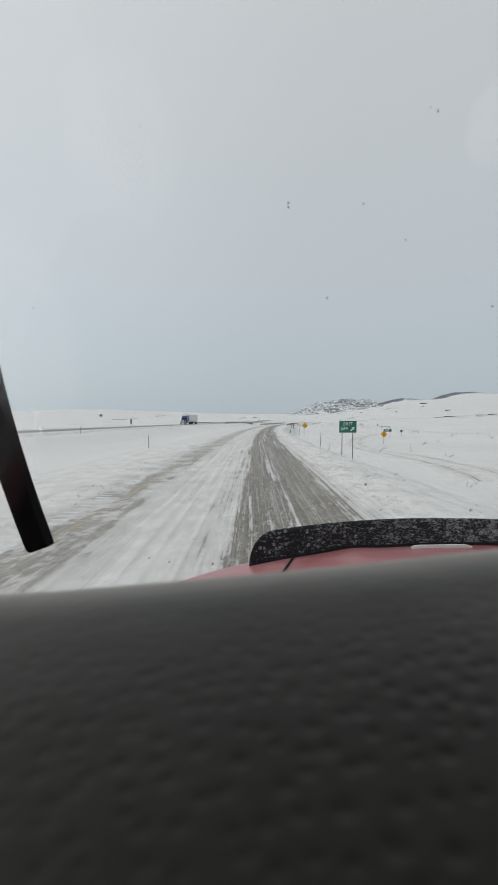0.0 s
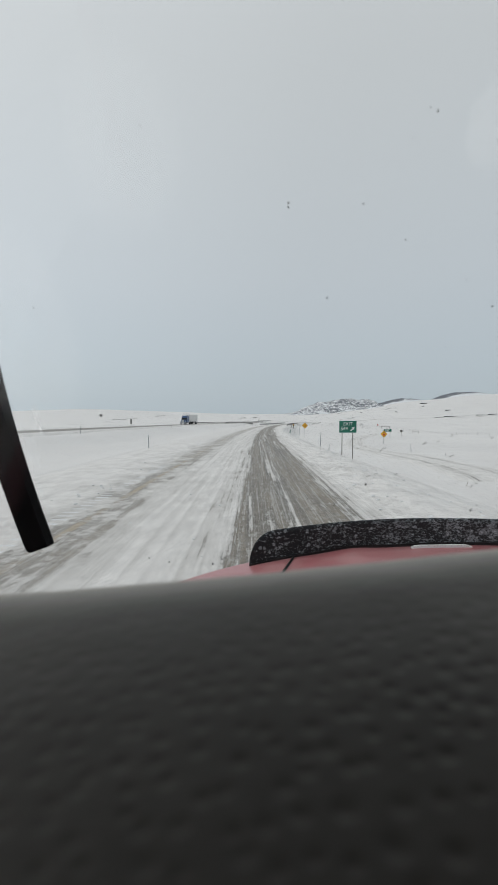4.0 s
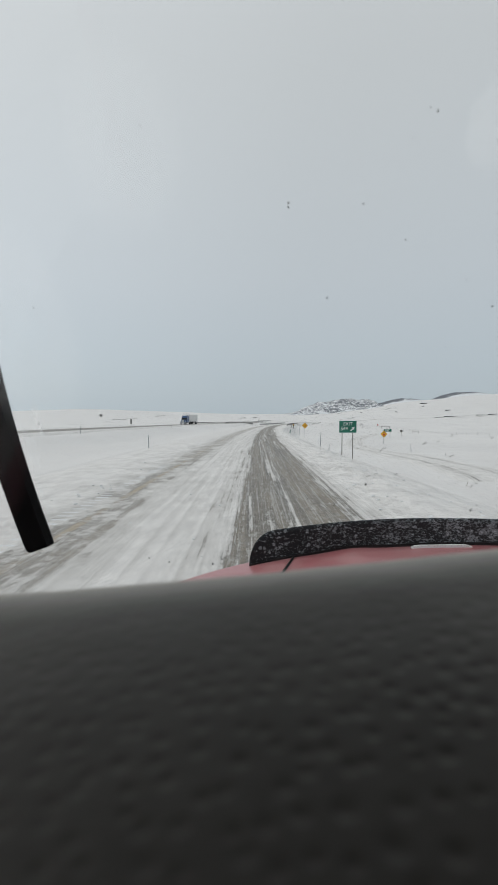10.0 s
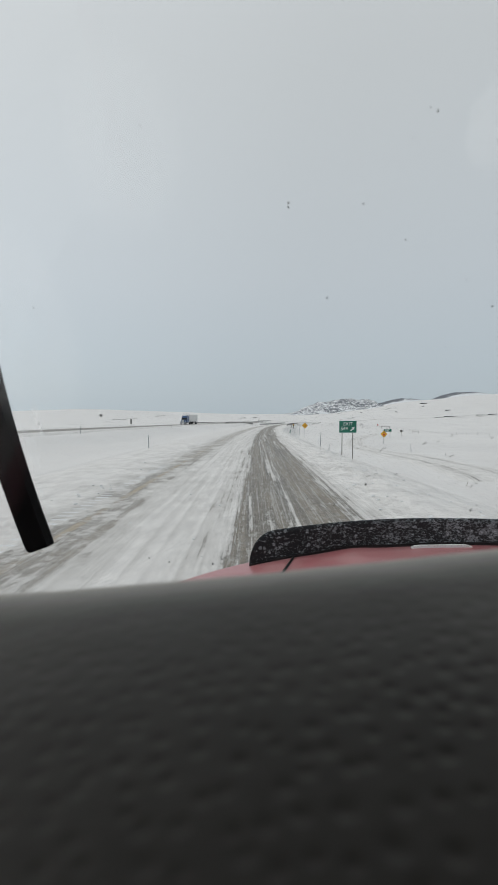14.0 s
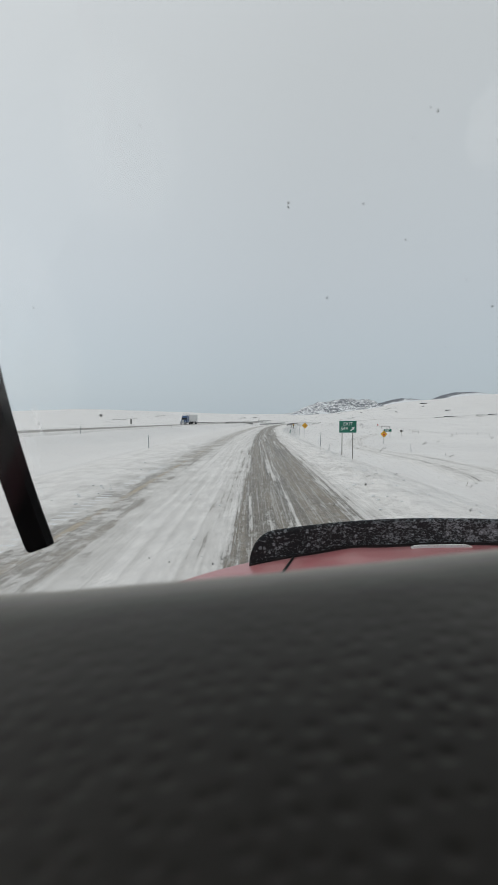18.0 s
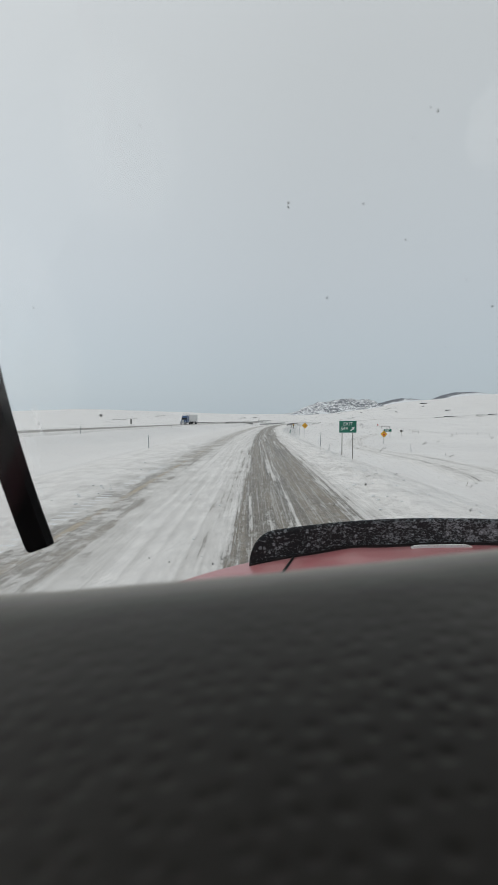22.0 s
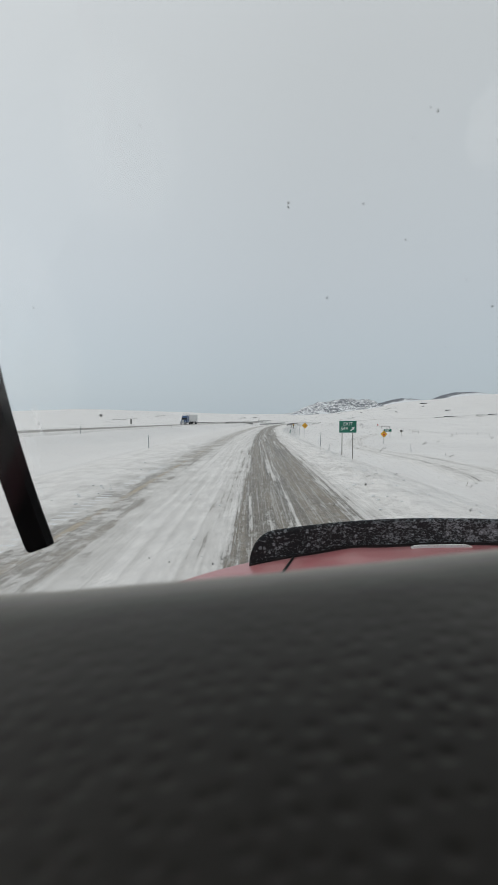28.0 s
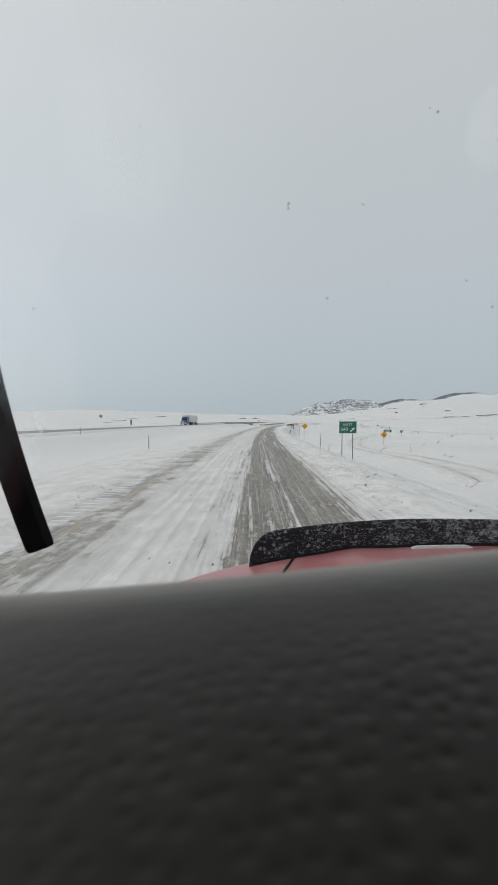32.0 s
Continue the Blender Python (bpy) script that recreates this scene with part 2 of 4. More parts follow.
    l.new(node_map(n, l, f, 0.0, 0.5, 0.38, 0.9), b.inputs["Roughness"])
    b.inputs["Specular IOR Level"].default_value = 0.1
    return m


def glass_pane():
    m, n, l, b = shader("windscreen_glass", 0.0)
    b.inputs["Transmission Weight"].default_value, b.inputs["IOR"].default_value = 1.0, 1.22
    b.inputs["Base Color"].default_value = (0.985, 0.99, 0.985, 1)
    return m


def haze_and_smear_film(name, most):
    """A see-through pale film, for painted haze and reflection and for dried smears; it thins out towards its rim."""
    m, n, l, b = shader(name, 0.8)
    n.remove(b)
    uv = coords(n, "UV")
    sep = n.new("ShaderNodeSeparateXYZ")
    l.new(uv, sep.inputs[0])
    r2 = node_math(n, l, "ADD", node_math(n, l, "MULTIPLY", sep.outputs["X"], sep.outputs["X"]), node_math(n, l, "MULTIPLY", sep.outputs["Y"], sep.outputs["Y"]))
    a = node_math(n, l, "MULTIPLY", node_map(n, l, r2, 1.0, 0.25), node_map(n, l, node_noise(n, l, uv, 1.6, 5, 0.6), 0.25, 0.75, 0.35, 1.0))
    clear, thin, mix, out = n.new("ShaderNodeBsdfTransparent"), n.new("ShaderNodeBsdfTranslucent"), n.new("ShaderNodeMixShader"), n["Material Output"]
    thin.inputs["Color"].default_value = (0.86, 0.87, 0.87, 1)
    l.new(node_math(n, l, "MULTIPLY", a, most), mix.inputs[0])
    l.new(clear.outputs[0], mix.inputs[1])
    l.new(thin.outputs[0], mix.inputs[2])
    l.new(mix.outputs[0], out.inputs["Surface"])
    return m


M_SNOW = snow_field()
M_ROAD = snowy_road("snow_streaked_asphalt", [(-6.3, -0.3), (-5.6, 0.12), (-4.9, 0.38), (-4.2, 0.52), (-3.4, 0.45), (-2.7, 0.20), (-1.7, 0.16), (-0.9, 0.24),
                                            (-0.35, 0.34), (0.0, 0.82), (0.9, 0.54), (1.8, 0.80), (2.6, 0.56), (3.0, 0.30), (3.7, 0.12), (4.6, -0.08), (6.3, -0.3)])
M_ROAD_OPP = snowy_road("far_roadway_asphalt", [(-6.3, 0.0), (-4.4, 0.25), (-3.4, 0.85), (-1.0, 0.7), (0.4, 0.8), (2.6, 0.9), (3.8, 0.55), (5.2, 0.1)], yellow=False)
M_RAMP = snowy_road("ramp_snow", [(-3.4, 0.0), (-1.7, 0.03), (-1.15, 0.40), (-0.6, 0.06), (0.6, 0.06), (1.15, 0.40), (1.7, 0.03), (3.4, 0.0)], yellow=False)
M_HILL = hazed_rocky_snow("rocky_hill_with_snow", 0.465, 0.545, 0.075)
M_HILL_PALE = hazed_rocky_snow("snowy_hill_with_rock", 0.42, 0.58, 0.075, 1.5)
M_HILL_CREST = hazed_rocky_snow("snowy_hill_with_rocky_crest", 0.56, 0.70, 0.075, 1.6)
M_TRACK = worn("snow_dusted_track", (0.36, 0.34, 0.31), (0.70, 0.69, 0.67), 0.06, 0.9, bump=0.05)
M_ROCK = worn("dark_rock", (0.06, 0.058, 0.056), (0.13, 0.125, 0.12), 0.3, 0.9, bump=0.2)
M_DASH, M_RED, M_DEFL, M_GLASS = soft_leather(), red_paint(), snow_spattered_plastic(), glass_pane()
M_BLACK = worn("black_rubber_and_shade", (0.006, 0.006, 0.006), (0.012, 0.011, 0.012), 8, 0.5, bump=0.0005)
M_WIPER = worn("black_wiper_enamel", (0.003, 0.003, 0.003), (0.006, 0.005, 0.006), 20, 0.75, bump=0)
M_WIPER.node_tree.nodes["Principled BSDF"].inputs["Specular IOR Level"].default_value = 0.12
M_TYRE = worn("tyre_rubber", (0.02, 0.02, 0.02), (0.06, 0.06, 0.06), 6, 0.9)
M_TRIM = worn("dark_grey_cab_lining", (0.035, 0.035, 0.035), (0.055, 0.055, 0.053), 3, 0.8)
M_STEEL = worn("galvanised_steel", (0.26, 0.27, 0.28), (0.38, 0.39, 0.40), 3, 0.55, 0.35)
M_RAIL = worn("weathered_guard_rail", (0.16, 0.165, 0.165), (0.27, 0.275, 0.28), 1.2, 0.6, 0.2)
M_WOOD = worn("weathered_post_wood", (0.10, 0.085, 0.07), (0.19, 0.165, 0.14), 4, 0.85)
M_POST = worn("grey_sign_post", (0.20, 0.185, 0.165), (0.30, 0.28, 0.26), 4, 0.8)
M_CONC = worn("pale_concrete", (0.30, 0.295, 0.275), (0.42, 0.415, 0.39), 0.9, 0.85)
# darker concrete tone for decks, girders and piers, and for sign backs
M_CONC_D = worn("darker_concrete", (0.20, 0.195, 0.185), (0.32, 0.315, 0.30), 0.6, 0.85)
M_GREEN = worn("green_sign_sheet", (0.004, 0.13, 0.085), (0.010, 0.17, 0.11), 2, 0.45, bump=0)
M_WHITE = worn("white_sign_paint", (0.72, 0.74, 0.74), (0.82, 0.83, 0.83), 3, 0.5, bump=0)
M_YELLOW = worn("amber_sign_sheet", (0.72, 0.36, 0.008), (0.80, 0.42, 0.015), 2, 0.45, bump=0)
M_SIGNBLACK = worn("black_sign_paint", (0.015, 0.015, 0.015), (0.03, 0.03, 0.03), 4, 0.5, bump=0)
M_SIGNRED = worn("red_sign_paint", (0.50, 0.03, 0.02), (0.58, 0.05, 0.03), 3, 0.5, bump=0)
M_BLUE = worn("blue_truck_paint", (0.05, 0.10, 0.22), (0.09, 0.16, 0.30), 1.5, 0.35, bump=0)
M_VAN = worn("white_trailer_skin", (0.70, 0.70, 0.69), (0.80, 0.80, 0.79), 0.6, 0.5, bump=0)
M_CHROME = worn("dirty_chrome", (0.45, 0.46, 0.48), (0.62, 0.63, 0.64), 5, 0.3, 0.9, bump=0)
M_PAINT_LINE = worn("worn_white_road_paint", (0.62, 0.62, 0.60), (0.78, 0.78, 0.76), 4, 0.7)
M_TWIG = worn("bare_twigs", (0.045, 0.04, 0.035), (0.09, 0.08, 0.065), 10, 0.9, bump=0)
M_STRAW = worn("dry_grass", (0.22, 0.19, 0.14), (0.34, 0.30, 0.23), 10, 0.9, bump=0)
M_DIRT = worn("dried_road_dirt", (0.15, 0.145, 0.14), (0.26, 0.25, 0.24), 300, 0.9, bump=0)
M_CLOD = worn("snow_clod", (0.70, 0.71, 0.72), (0.86, 0.87, 0.88), 5, 0.8, bump=0.01)


# ---- mesh helpers ----
def mesh_object(name, verts, faces, mat, parent=None, uvs=None, smooth=False):
    me = bpy.data.meshes.new(name)
    me.from_pydata([tuple(map(float, v)) for v in verts], [], [tuple(int(i) for i in f) for f in faces])
    me.materials.append(mat)
    if smooth:
        me.polygons.foreach_set("use_smooth", [True] * len(me.polygons))
    if uvs is not None:
        layer = me.uv_layers.new(name="UVMap")
        loops = np.zeros(len(me.loops), dtype=np.int32)
        me.loops.foreach_get("vertex_index", loops)
        layer.data.foreach_set("uv", np.asarray(uvs, dtype=np.float32)[loops].ravel())
    ob = new(name, me)
    ob.parent = parent
    return ob


def sheet(name, X, Y, Z, mat, parent=None, uvs=None, smooth=True):
    """A mesh over a grid of points given as three equal arrays."""
    r, c = X.shape
    idx = np.arange(r * c).reshape(r, c)
    q = np.stack([idx[:-1, :-1], idx[:-1, 1:], idx[1:, 1:], idx[1:, :-1]], -1).reshape(-1, 4)
    return mesh_object(name, np.stack([X, Y, Z], -1).reshape(-1, 3), q, mat, parent, uvs, smooth)


def part(name, bm, mat, parent=None, label="", smooth=False):
    me = bpy.data.meshes.new(name)
    bmesh.ops.recalc_face_normals(bm, faces=bm.faces)
    if smooth:
        for f in bm.faces:
            f.smooth = True
    bm.to_mesh(me)
    bm.free()
    me.materials.append(mat)
    ob = new(name, me)
    ob.parent = parent
    return tagged(ob, label)


def empty(name, m, label="", category="", group="", kind=""):
    ob = new(name)
    ob.empty_display_size = 0.2
    ob.matrix_world = m
    return tagged(ob, label, category, group, kind)


def add_box(bm, x0, x1, y0, y1, z0, z1, bevel=0.0, m=None):
    r = bmesh.ops.create_cube(bm, size=1.0)
    bmesh.ops.transform(bm, verts=r["verts"], matrix=Matrix.Translation(((x0 + x1) / 2, (y0 + y1) / 2, (z0 + z1) / 2)) @ Matrix.Diagonal((x1 - x0, y1 - y0, z1 - z0, 1)))
    if bevel:
        edges = list({e for v in r["verts"] for e in v.link_edges})
        bmesh.ops.bevel(bm, geom=edges, offset=bevel, segments=2, affect="EDGES", profile=0.5)
    if m is not None:
        bmesh.ops.transform(bm, verts=bm.verts, matrix=m)
    return bm


def box(x0, x1, y0, y1, z0, z1, bevel=0.0):
    return add_box(bmesh.new(), x0, x1, y0, y1, z0, z1, bevel)


def add_rod(bm, a, b, r0, r1=None, seg=8):
    a, b = Vector(a), Vector(b)
    r = bmesh.ops.create_cone(bm, cap_ends=True, segments=seg, radius1=r0, radius2=r0 if r1 is None else r1, depth=(b - a).length)
    turn = (b - a).to_track_quat("Z", "Y").to_matrix().to_4x4()
    bmesh.ops.transform(bm, verts=r["verts"], matrix=Matrix.Translation((a + b) / 2) @ turn)
    return bm


def rod(a, b, r0, r1=None, seg=8):
    return add_rod(bmesh.new(), a, b, r0, r1, seg)


def prism(outline, depth):
    """An outline in the x-z plane, made a solid of that depth, centred on y = 0."""
    bm = bmesh.new()
    a = [bm.verts.new((x, -depth / 2, z)) for x, z in outline]
    b = [bm.verts.new((x, depth / 2, z)) for x, z in outline]
    bm.faces.new(a), bm.faces.new(b[::-1])
    for i in range(len(a)):
        j = (i + 1) % len(a)
        bm.faces.new((a[i], b[i], b[j], a[j]))
    return bm


def lettering(text, size, mat, parent, x, z, y, name="lettering"):
    cu = bpy.data.curves.new(name, "FONT")
    cu.body, cu.size, cu.align_x, cu.align_y, cu.extrude = text, size, "CENTER", "CENTER", 0.001
    tmp = bpy.data.objects.new(name, cu)
    scene.collection.objects.link(tmp)
    bpy.context.view_layer.update()
    me = bpy.data.meshes.new_from_object(tmp.evaluated_get(bpy.context.evaluated_depsgraph_get()))
    bpy.data.objects.remove(tmp)
    bpy.data.curves.remove(cu)
    me.materials.clear()
    me.materials.append(mat)
    me.transform(Matrix.Translation((x, y, z)) @ Matrix.Rotation(radians(90), 4, "X"))
    ob = new(name, me)
    ob.parent = parent
    return ob


# ---- the lie of the land ----
def hash2(i, j, seed):
    h = (i.astype(np.int64) * 374761393 + j.astype(np.int64) * 668265263 + seed * 982451653) & 0x7FFFFFFF
    h = ((h ^ (h >> 13)) * 1274126177) & 0x7FFFFFFF
    return ((h ^ (h >> 16)) & 0xFFFF) / 65535.0


def vnoise(x, y, seed=0):
    i, j = np.floor(x), np.floor(y)
    u, v = x - i, y - j
    u, v = u * u * (3 - 2 * u), v * v * (3 - 2 * v)
    a, b, c, d = hash2(i, j, seed), hash2(i + 1, j, seed), hash2(i, j + 1, seed), hash2(i + 1, j + 1, seed)
    return (a * (1 - u) + b * u) * (1 - v) + (c * (1 - u) + d * u) * v - 0.5


def fbm(x, y, seed=0, octaves=4):
    return sum(vnoise(x * 2.03 ** k, y * 2.03 ** k, seed + k) * 0.5 ** k for k in range(octaves))


def ss(v, a, b):
    t = np.clip((v - a) / (b - a), 0, 1)
    return t * t * (3 - 2 * t)


# the road runs straight, then bends gently to the right
S_TAB = np.arange(-1200.0, 4200.0, 1.0)
HEAD = np.clip(S_TAB - 15, 0, 315) * radians(10.5) / 315
PX = np.concatenate([[0], np.cumsum(np.sin(HEAD))])[:-1]
PY = np.concatenate([[0], np.cumsum(np.cos(HEAD))])[:-1] - 1200.0
PX = PX - np.interp(0, S_TAB, PX)


def at_road(s, u):
    """The plan of a point s metres along the road and u metres to the right of the truck's eye line."""
    h = np.interp(s, S_TAB, HEAD)
    return np.interp(s, S_TAB, PX) + u * np.cos(h), np.interp(s, S_TAB, PY) - u * np.sin(h)


def to_road(x, y):
    s = np.array(y, dtype=float)
    for _ in range(5):
        h = np.interp(s, S_TAB, HEAD)
        s = s + (x - np.interp(s, S_TAB, PX)) * np.sin(h) + (y - np.interp(s, S_TAB, PY)) * np.cos(h)
    h = np.interp(s, S_TAB, HEAD)
    return s, (x - np.interp(s, S_TAB, PX)) * np.cos(h) - (y - np.interp(s, S_TAB, PY)) * np.sin(h)


def heading(s):
    return float(np.interp(s, S_TAB, HEAD))


OPP, OPP_Z = -34.0, 0.75


def land(x, y):
    """The height of the open ground."""
    x, y = np.asarray(x, float), np.asarray(y, float)
    s, u = to_road(x, y)
    right = -(1.15 + 1.85 * ss(s, 15, 110) * (1 - ss(s, 170, 270)))
    z = np.where(u > 0, right * ss(u, 4.5, 10.5) * (1 - 0.8 * ss(u, 70, 190)), -0.75 * ss(-u, 8, 15))
    opp = np.abs(u - OPP)
    z = np.where(u < -16, -0.75 + (OPP_Z + 0.55) * (1 - ss(opp, 6.5, 15)) + 0.6 * ss(-u, 48, 110), z)
    z = z - 0.45 * (1 - ss(opp, 5.6, 7.5))
    z = np.where(np.abs(u) < 16, z - 1.0 * (1 - ss(np.abs(u), 7.4, 9.8)), z)
    open_ = ss(np.abs(u), 9, 15) * ss(opp, 7, 12)
    z = z + open_ * (0.5 * fbm(x / 30, y / 30, 3) + 0.16 * fbm(x / 4.5, y / 4.5, 9))
    z = z - 4.4 * np.exp(-((s - 303) / 11.5) ** 4) * (1 - ss(np.abs(u + 15), 60, 120))
    # far slopes
    d = np.maximum(np.abs(y), 1)
    a = np.where(y > 0, x / d, 0)
    rise = 38 + 19 * np.exp(-((a + 0.40) / 0.20) ** 2) + 86 * ss(a, 0.06, 0.52)
    r = np.hypot(x, y)
    away = ss(r, 300, 2450)
    z = z + rise * away * np.minimum(r / 2400, 1.05) + away * 26 * fbm(x / 420, y / 420, 21, 3) * (1 - 0.5 * ss(r, 1800, 2400))
    return z


def land_z(x, y):
    return float(land(np.array([x]), np.array([y]))[0])


ticks = np.linspace(-1, 1, 330)
gx = 12.0 * np.sinh(6.6 * ticks) / np.sinh(6.6) * (4400 / 12.0)
gy = 60 + np.where(ticks < 0, 1500, 4300) * np.sinh(5.6 * ticks) / np.sinh(5.6)
GX, GY = np.meshgrid(gx, gy)
tagged(sheet("ground", GX, GY, land(GX, GY), M_SNOW), "wind-scoured snow over open rolling prairie", "ground", kind="structure")


def strip(name, centre, half, z_of, mat, s_list, u_list):
    S, U = np.meshgrid(s_list, u_list, indexing="ij")
    bridge = (S > 285) & (S < 321)
    UU = np.where(bridge, np.clip(U, -half, half), U)
    X, Y = at_road(S, UU + centre)
    Z = z_of(S, UU)
    return sheet(name, X, Y, Z, mat, None, np.stack([UU, S], -1).reshape(-1, 2))


def main_z(S, U):
    z = -0.02 * np.abs(U + 0.46) / 4 + 0.008 * fbm(U * 1.2, S * 0.3, 31)
    bank = np.where(U > 0, ss(U, 3.0, 4.6), 0.45 * ss(-U, 4.7, 6.2)) * (1 - ss(np.abs(U), 7.0, 9.4))
    z = z + bank * (0.10 + 0.16 * fbm(U * 0.9, S * 0.55, 41) + 0.10 * fbm(U * 2.6, S * 2.0, 47, 3))
    # the verges run out level with the open ground, then dip under it
    brink = 4.5 + 2.5 * ss(S, 120, 175)
    ditch = 1.15 + 1.85 * ss(S, 15, 110) * (1 - ss(S, 170, 270))
    fall = np.where(U > 0, ditch * ss(U, brink, np.maximum(brink + 4.4, 10.5)) + 2.6 * ss(U, 9.6, 10.6), 0.75 * ss(-U, 8, 15) + 0.8 * ss(-U, 9.6, 10.6))
    return z - fall + 0.03 * ss(np.abs(U), 6, 8)


s_near = np.concatenate([np.arange(-260, -6, 3.0), np.arange(-6, 3, 0.6), np.arange(3, 34, 0.14), np.arange(34, 90, 0.5), np.arange(90, 360, 2.0), np.arange(360, 900, 8.0)])
u_near = np.concatenate([np.arange(-10.6, -3, 0.14), np.arange(-3, 3, 0.3), np.arange(3, 10.61, 0.14)])
tagged(strip("road", 0.0, 6.3, main_z, M_ROAD, s_near, u_near), "two-lane asphalt roadway streaked with packed and blown snow", "road", kind="structure")
s_far = np.concatenate([np.arange(-260, 0, 6.0), np.arange(0, 420, 2.5), np.arange(420, 900, 10.0)])
u_far = np.concatenate([np.arange(-8.0, 8.01, 0.5)])
tagged(strip("road_opposite", OPP, 6.3, lambda S, U: OPP_Z + 0.08 * fbm(U * 0.6, S * 0.2, 51) * ss(np.abs(U), 3.5, 5) - 0.9 * ss(np.abs(U), 5.5, 8), M_ROAD_OPP, s_far, u_far),
       "opposite carriageway of grey asphalt between snowy verges", "road", kind="structure")


def ramp_strip():
    """The exit ramp: leaves the right shoulder and bends away over lower ground."""
    ty = np.arange(19.0, 170.0, 0.8)
    cx = 7.0 + 8.5 * ss(ty, 0, 32) + 3.0 * ss(ty, 25, 75) + 30.0 * np.clip((ty - 55) / 110, 0, 1) ** 1.9
    hd = np.arctan2(np.gradient(cx), np.gradient(ty))
    off = np.arange(-3.2, 3.21, 0.4)
    X = cx[:, None] + off[None] * np.cos(hd)[:, None]
    Y = ty[:, None] - off[None] * np.sin(hd)[:, None]
    s, u = to_road(X, Y)
    Z = land(X, Y) + 0.07 * (1 - ss(np.abs(off)[None], 1.8, 3.2)) - 0.30 * ss(np.abs(off)[None], 2.2, 3.2) - 0.3 * (1 - ss(Y, 19, 26))
    uv = np.stack([np.broadcast_to(off[None], X.shape), np.broadcast_to(ty[:, None], X.shape)], -1).reshape(-1, 2)
    return sheet("exit_ramp", X, Y, Z, M_RAMP, None, uv)


tagged(ramp_strip(), "snow-covered exit ramp with two tyre ruts", "road", kind="structure")


# ---- hills on the skyline ----
def hill(name, x0, x1, y0, deep, crest, seed, label, mat):
    """A hill between x0 and x1. crest: (share of its width, height over the land) along its ridge line."""
    xs, ys = np.linspace(x0, x1, 190), np.linspace(y0 - deep * 0.55, y0 + deep * 0.45, 80)
    X, Y = np.meshgrid(xs, ys)
    t = (X - x0) / (x1 - x0) + 0.012 * fbm(X / 40, Y / 60, seed + 3, 3)
    top = np.interp(t, [c[0] for c in crest], [c[1] for c in crest])
    v = np.abs((Y - y0) / deep) * 1.9
    share = np.clip(1 - v ** 1.7, 0, 1)
    gully = 1 + 0.30 * fbm(X / 46, Y / 150, seed, 4) * ss(v, 0.0, 0.5) + 0.10 * fbm(X / 15, Y / 25, seed + 9, 3)
    crag = 6.0 * fbm(X / 11, Y / 16, seed + 21, 3) * share
    Z = land(X, Y) - 5 + (top + 5) * share * gully + crag * ss(top, 0, 12)
    high = np.clip(share * gully, 0, 1.3)
    return tagged(sheet(name, X, Y, Z, mat, None, np.stack([t, high], -1).reshape(-1, 2)), label, "hill", kind="structure")


hill("hill_1", 190, 690, 2450, 560, [(0, 0), (0.10, 8), (0.27, 42), (0.38, 58), (0.44, 55), (0.58, 63), (0.74, 62), (0.78, 52), (0.93, 47), (1.0, 0)], 61,
     "rocky flat-topped hill with snow between dark outcrops", M_HILL)
hill("hill_2", 610, 960, 2500, 420, [(0, 0), (0.25, 9), (0.55, 26), (0.72, 30), (0.82, 24), (1.0, 0)], 71, "low rocky ridge dusted with snow", M_HILL_PALE)
hill("hill_3", 1020, 1470, 2500, 420, [(0, 0), (0.12, 8), (0.24, 30), (0.36, 37), (0.42, 31), (0.52, 38), (0.60, 34), (0.68, 24), (0.85, 18), (1.0, 0)], 81, "long snowy hill with a dark rocky crest", M_HILL_CREST)
hill("hill_4", 1400, 1900, 2550, 480, [(0, 0), (0.15, 20), (0.4, 44), (0.6, 40), (1.0, 0)], 91, "snowy hill with scattered dark rock", M_HILL_CREST)


def outcrop(x, y, length, height, turn, seed):
    """A low ragged ledge of dark rock that breaks through the snow."""
    rng = random.Random(seed)
    bm = bmesh.new()
    k = max(4, int(length / height / 1.2))
    for i in range(k):
        t = (i + 0.5) / k - 0.5
        r = bmesh.ops.create_icosphere(bm, subdivisions=2, radius=1.0)
        sx, sy, sz = length / k * rng.uniform(0.6, 1.1), height * rng.uniform(0.7, 1.5), height * rng.uniform(0.2, 0.62)
        for vv in r["verts"]:
            q = 1 + 0.35 * noise.noise(vv.co * 2.1 + Vector((seed, i, 0)))
            vv.co = Vector((vv.co.x * sx * q + t * length, vv.co.y * sy * q + rng.uniform(-0.2, 0.2), vv.co.z * sz * q))
    ob = part("rock_outcrop", bm, M_ROCK)
    ob.matrix_world = pose(x, y, land_z(x, y) + height * 0.05, 0, 0, turn)
    return tagged(ob, "dark rock ledge bare of snow on a far slope", "rock", "far rock ledges")


for i, (x, y, length, h, turn) in enumerate([(694, 1733, 26, 5.5, 4), (592, 1293, 15, 4, 0), (384, 880, 14, 1.8, -4), (434, 930, 34, 2.6, 6), (462, 924, 16, 1.6, 10), (505, 930, 34, 2.2, 6),
                                             (540, 950, 30, 2.4, 4), (463, 1374, 7, 4, 0), (372, 1458, 6, 3.5, 0), (324, 1604, 8, 3, 0), (-125, 300, 13, 0.5, 8), (-182, 528, 10, 0.7, 3),
                                             (-262, 826, 26, 1.5, 4), (-300, 1050, 24, 2.0, -3), (-302, 1388, 26, 2.5, 2), (-96, 700, 9, 0.9, 0), (-36, 1480, 20, 4, 3), (8, 1500, 14, 4, 0),
                                             (25, 868, 24, 1.0, -2), (600, 1500, 9, 3, 0), (520, 1620, 12, 3, 5)]):
    outcrop(x, y, length, h, turn, i)
ledge = random.Random(12)
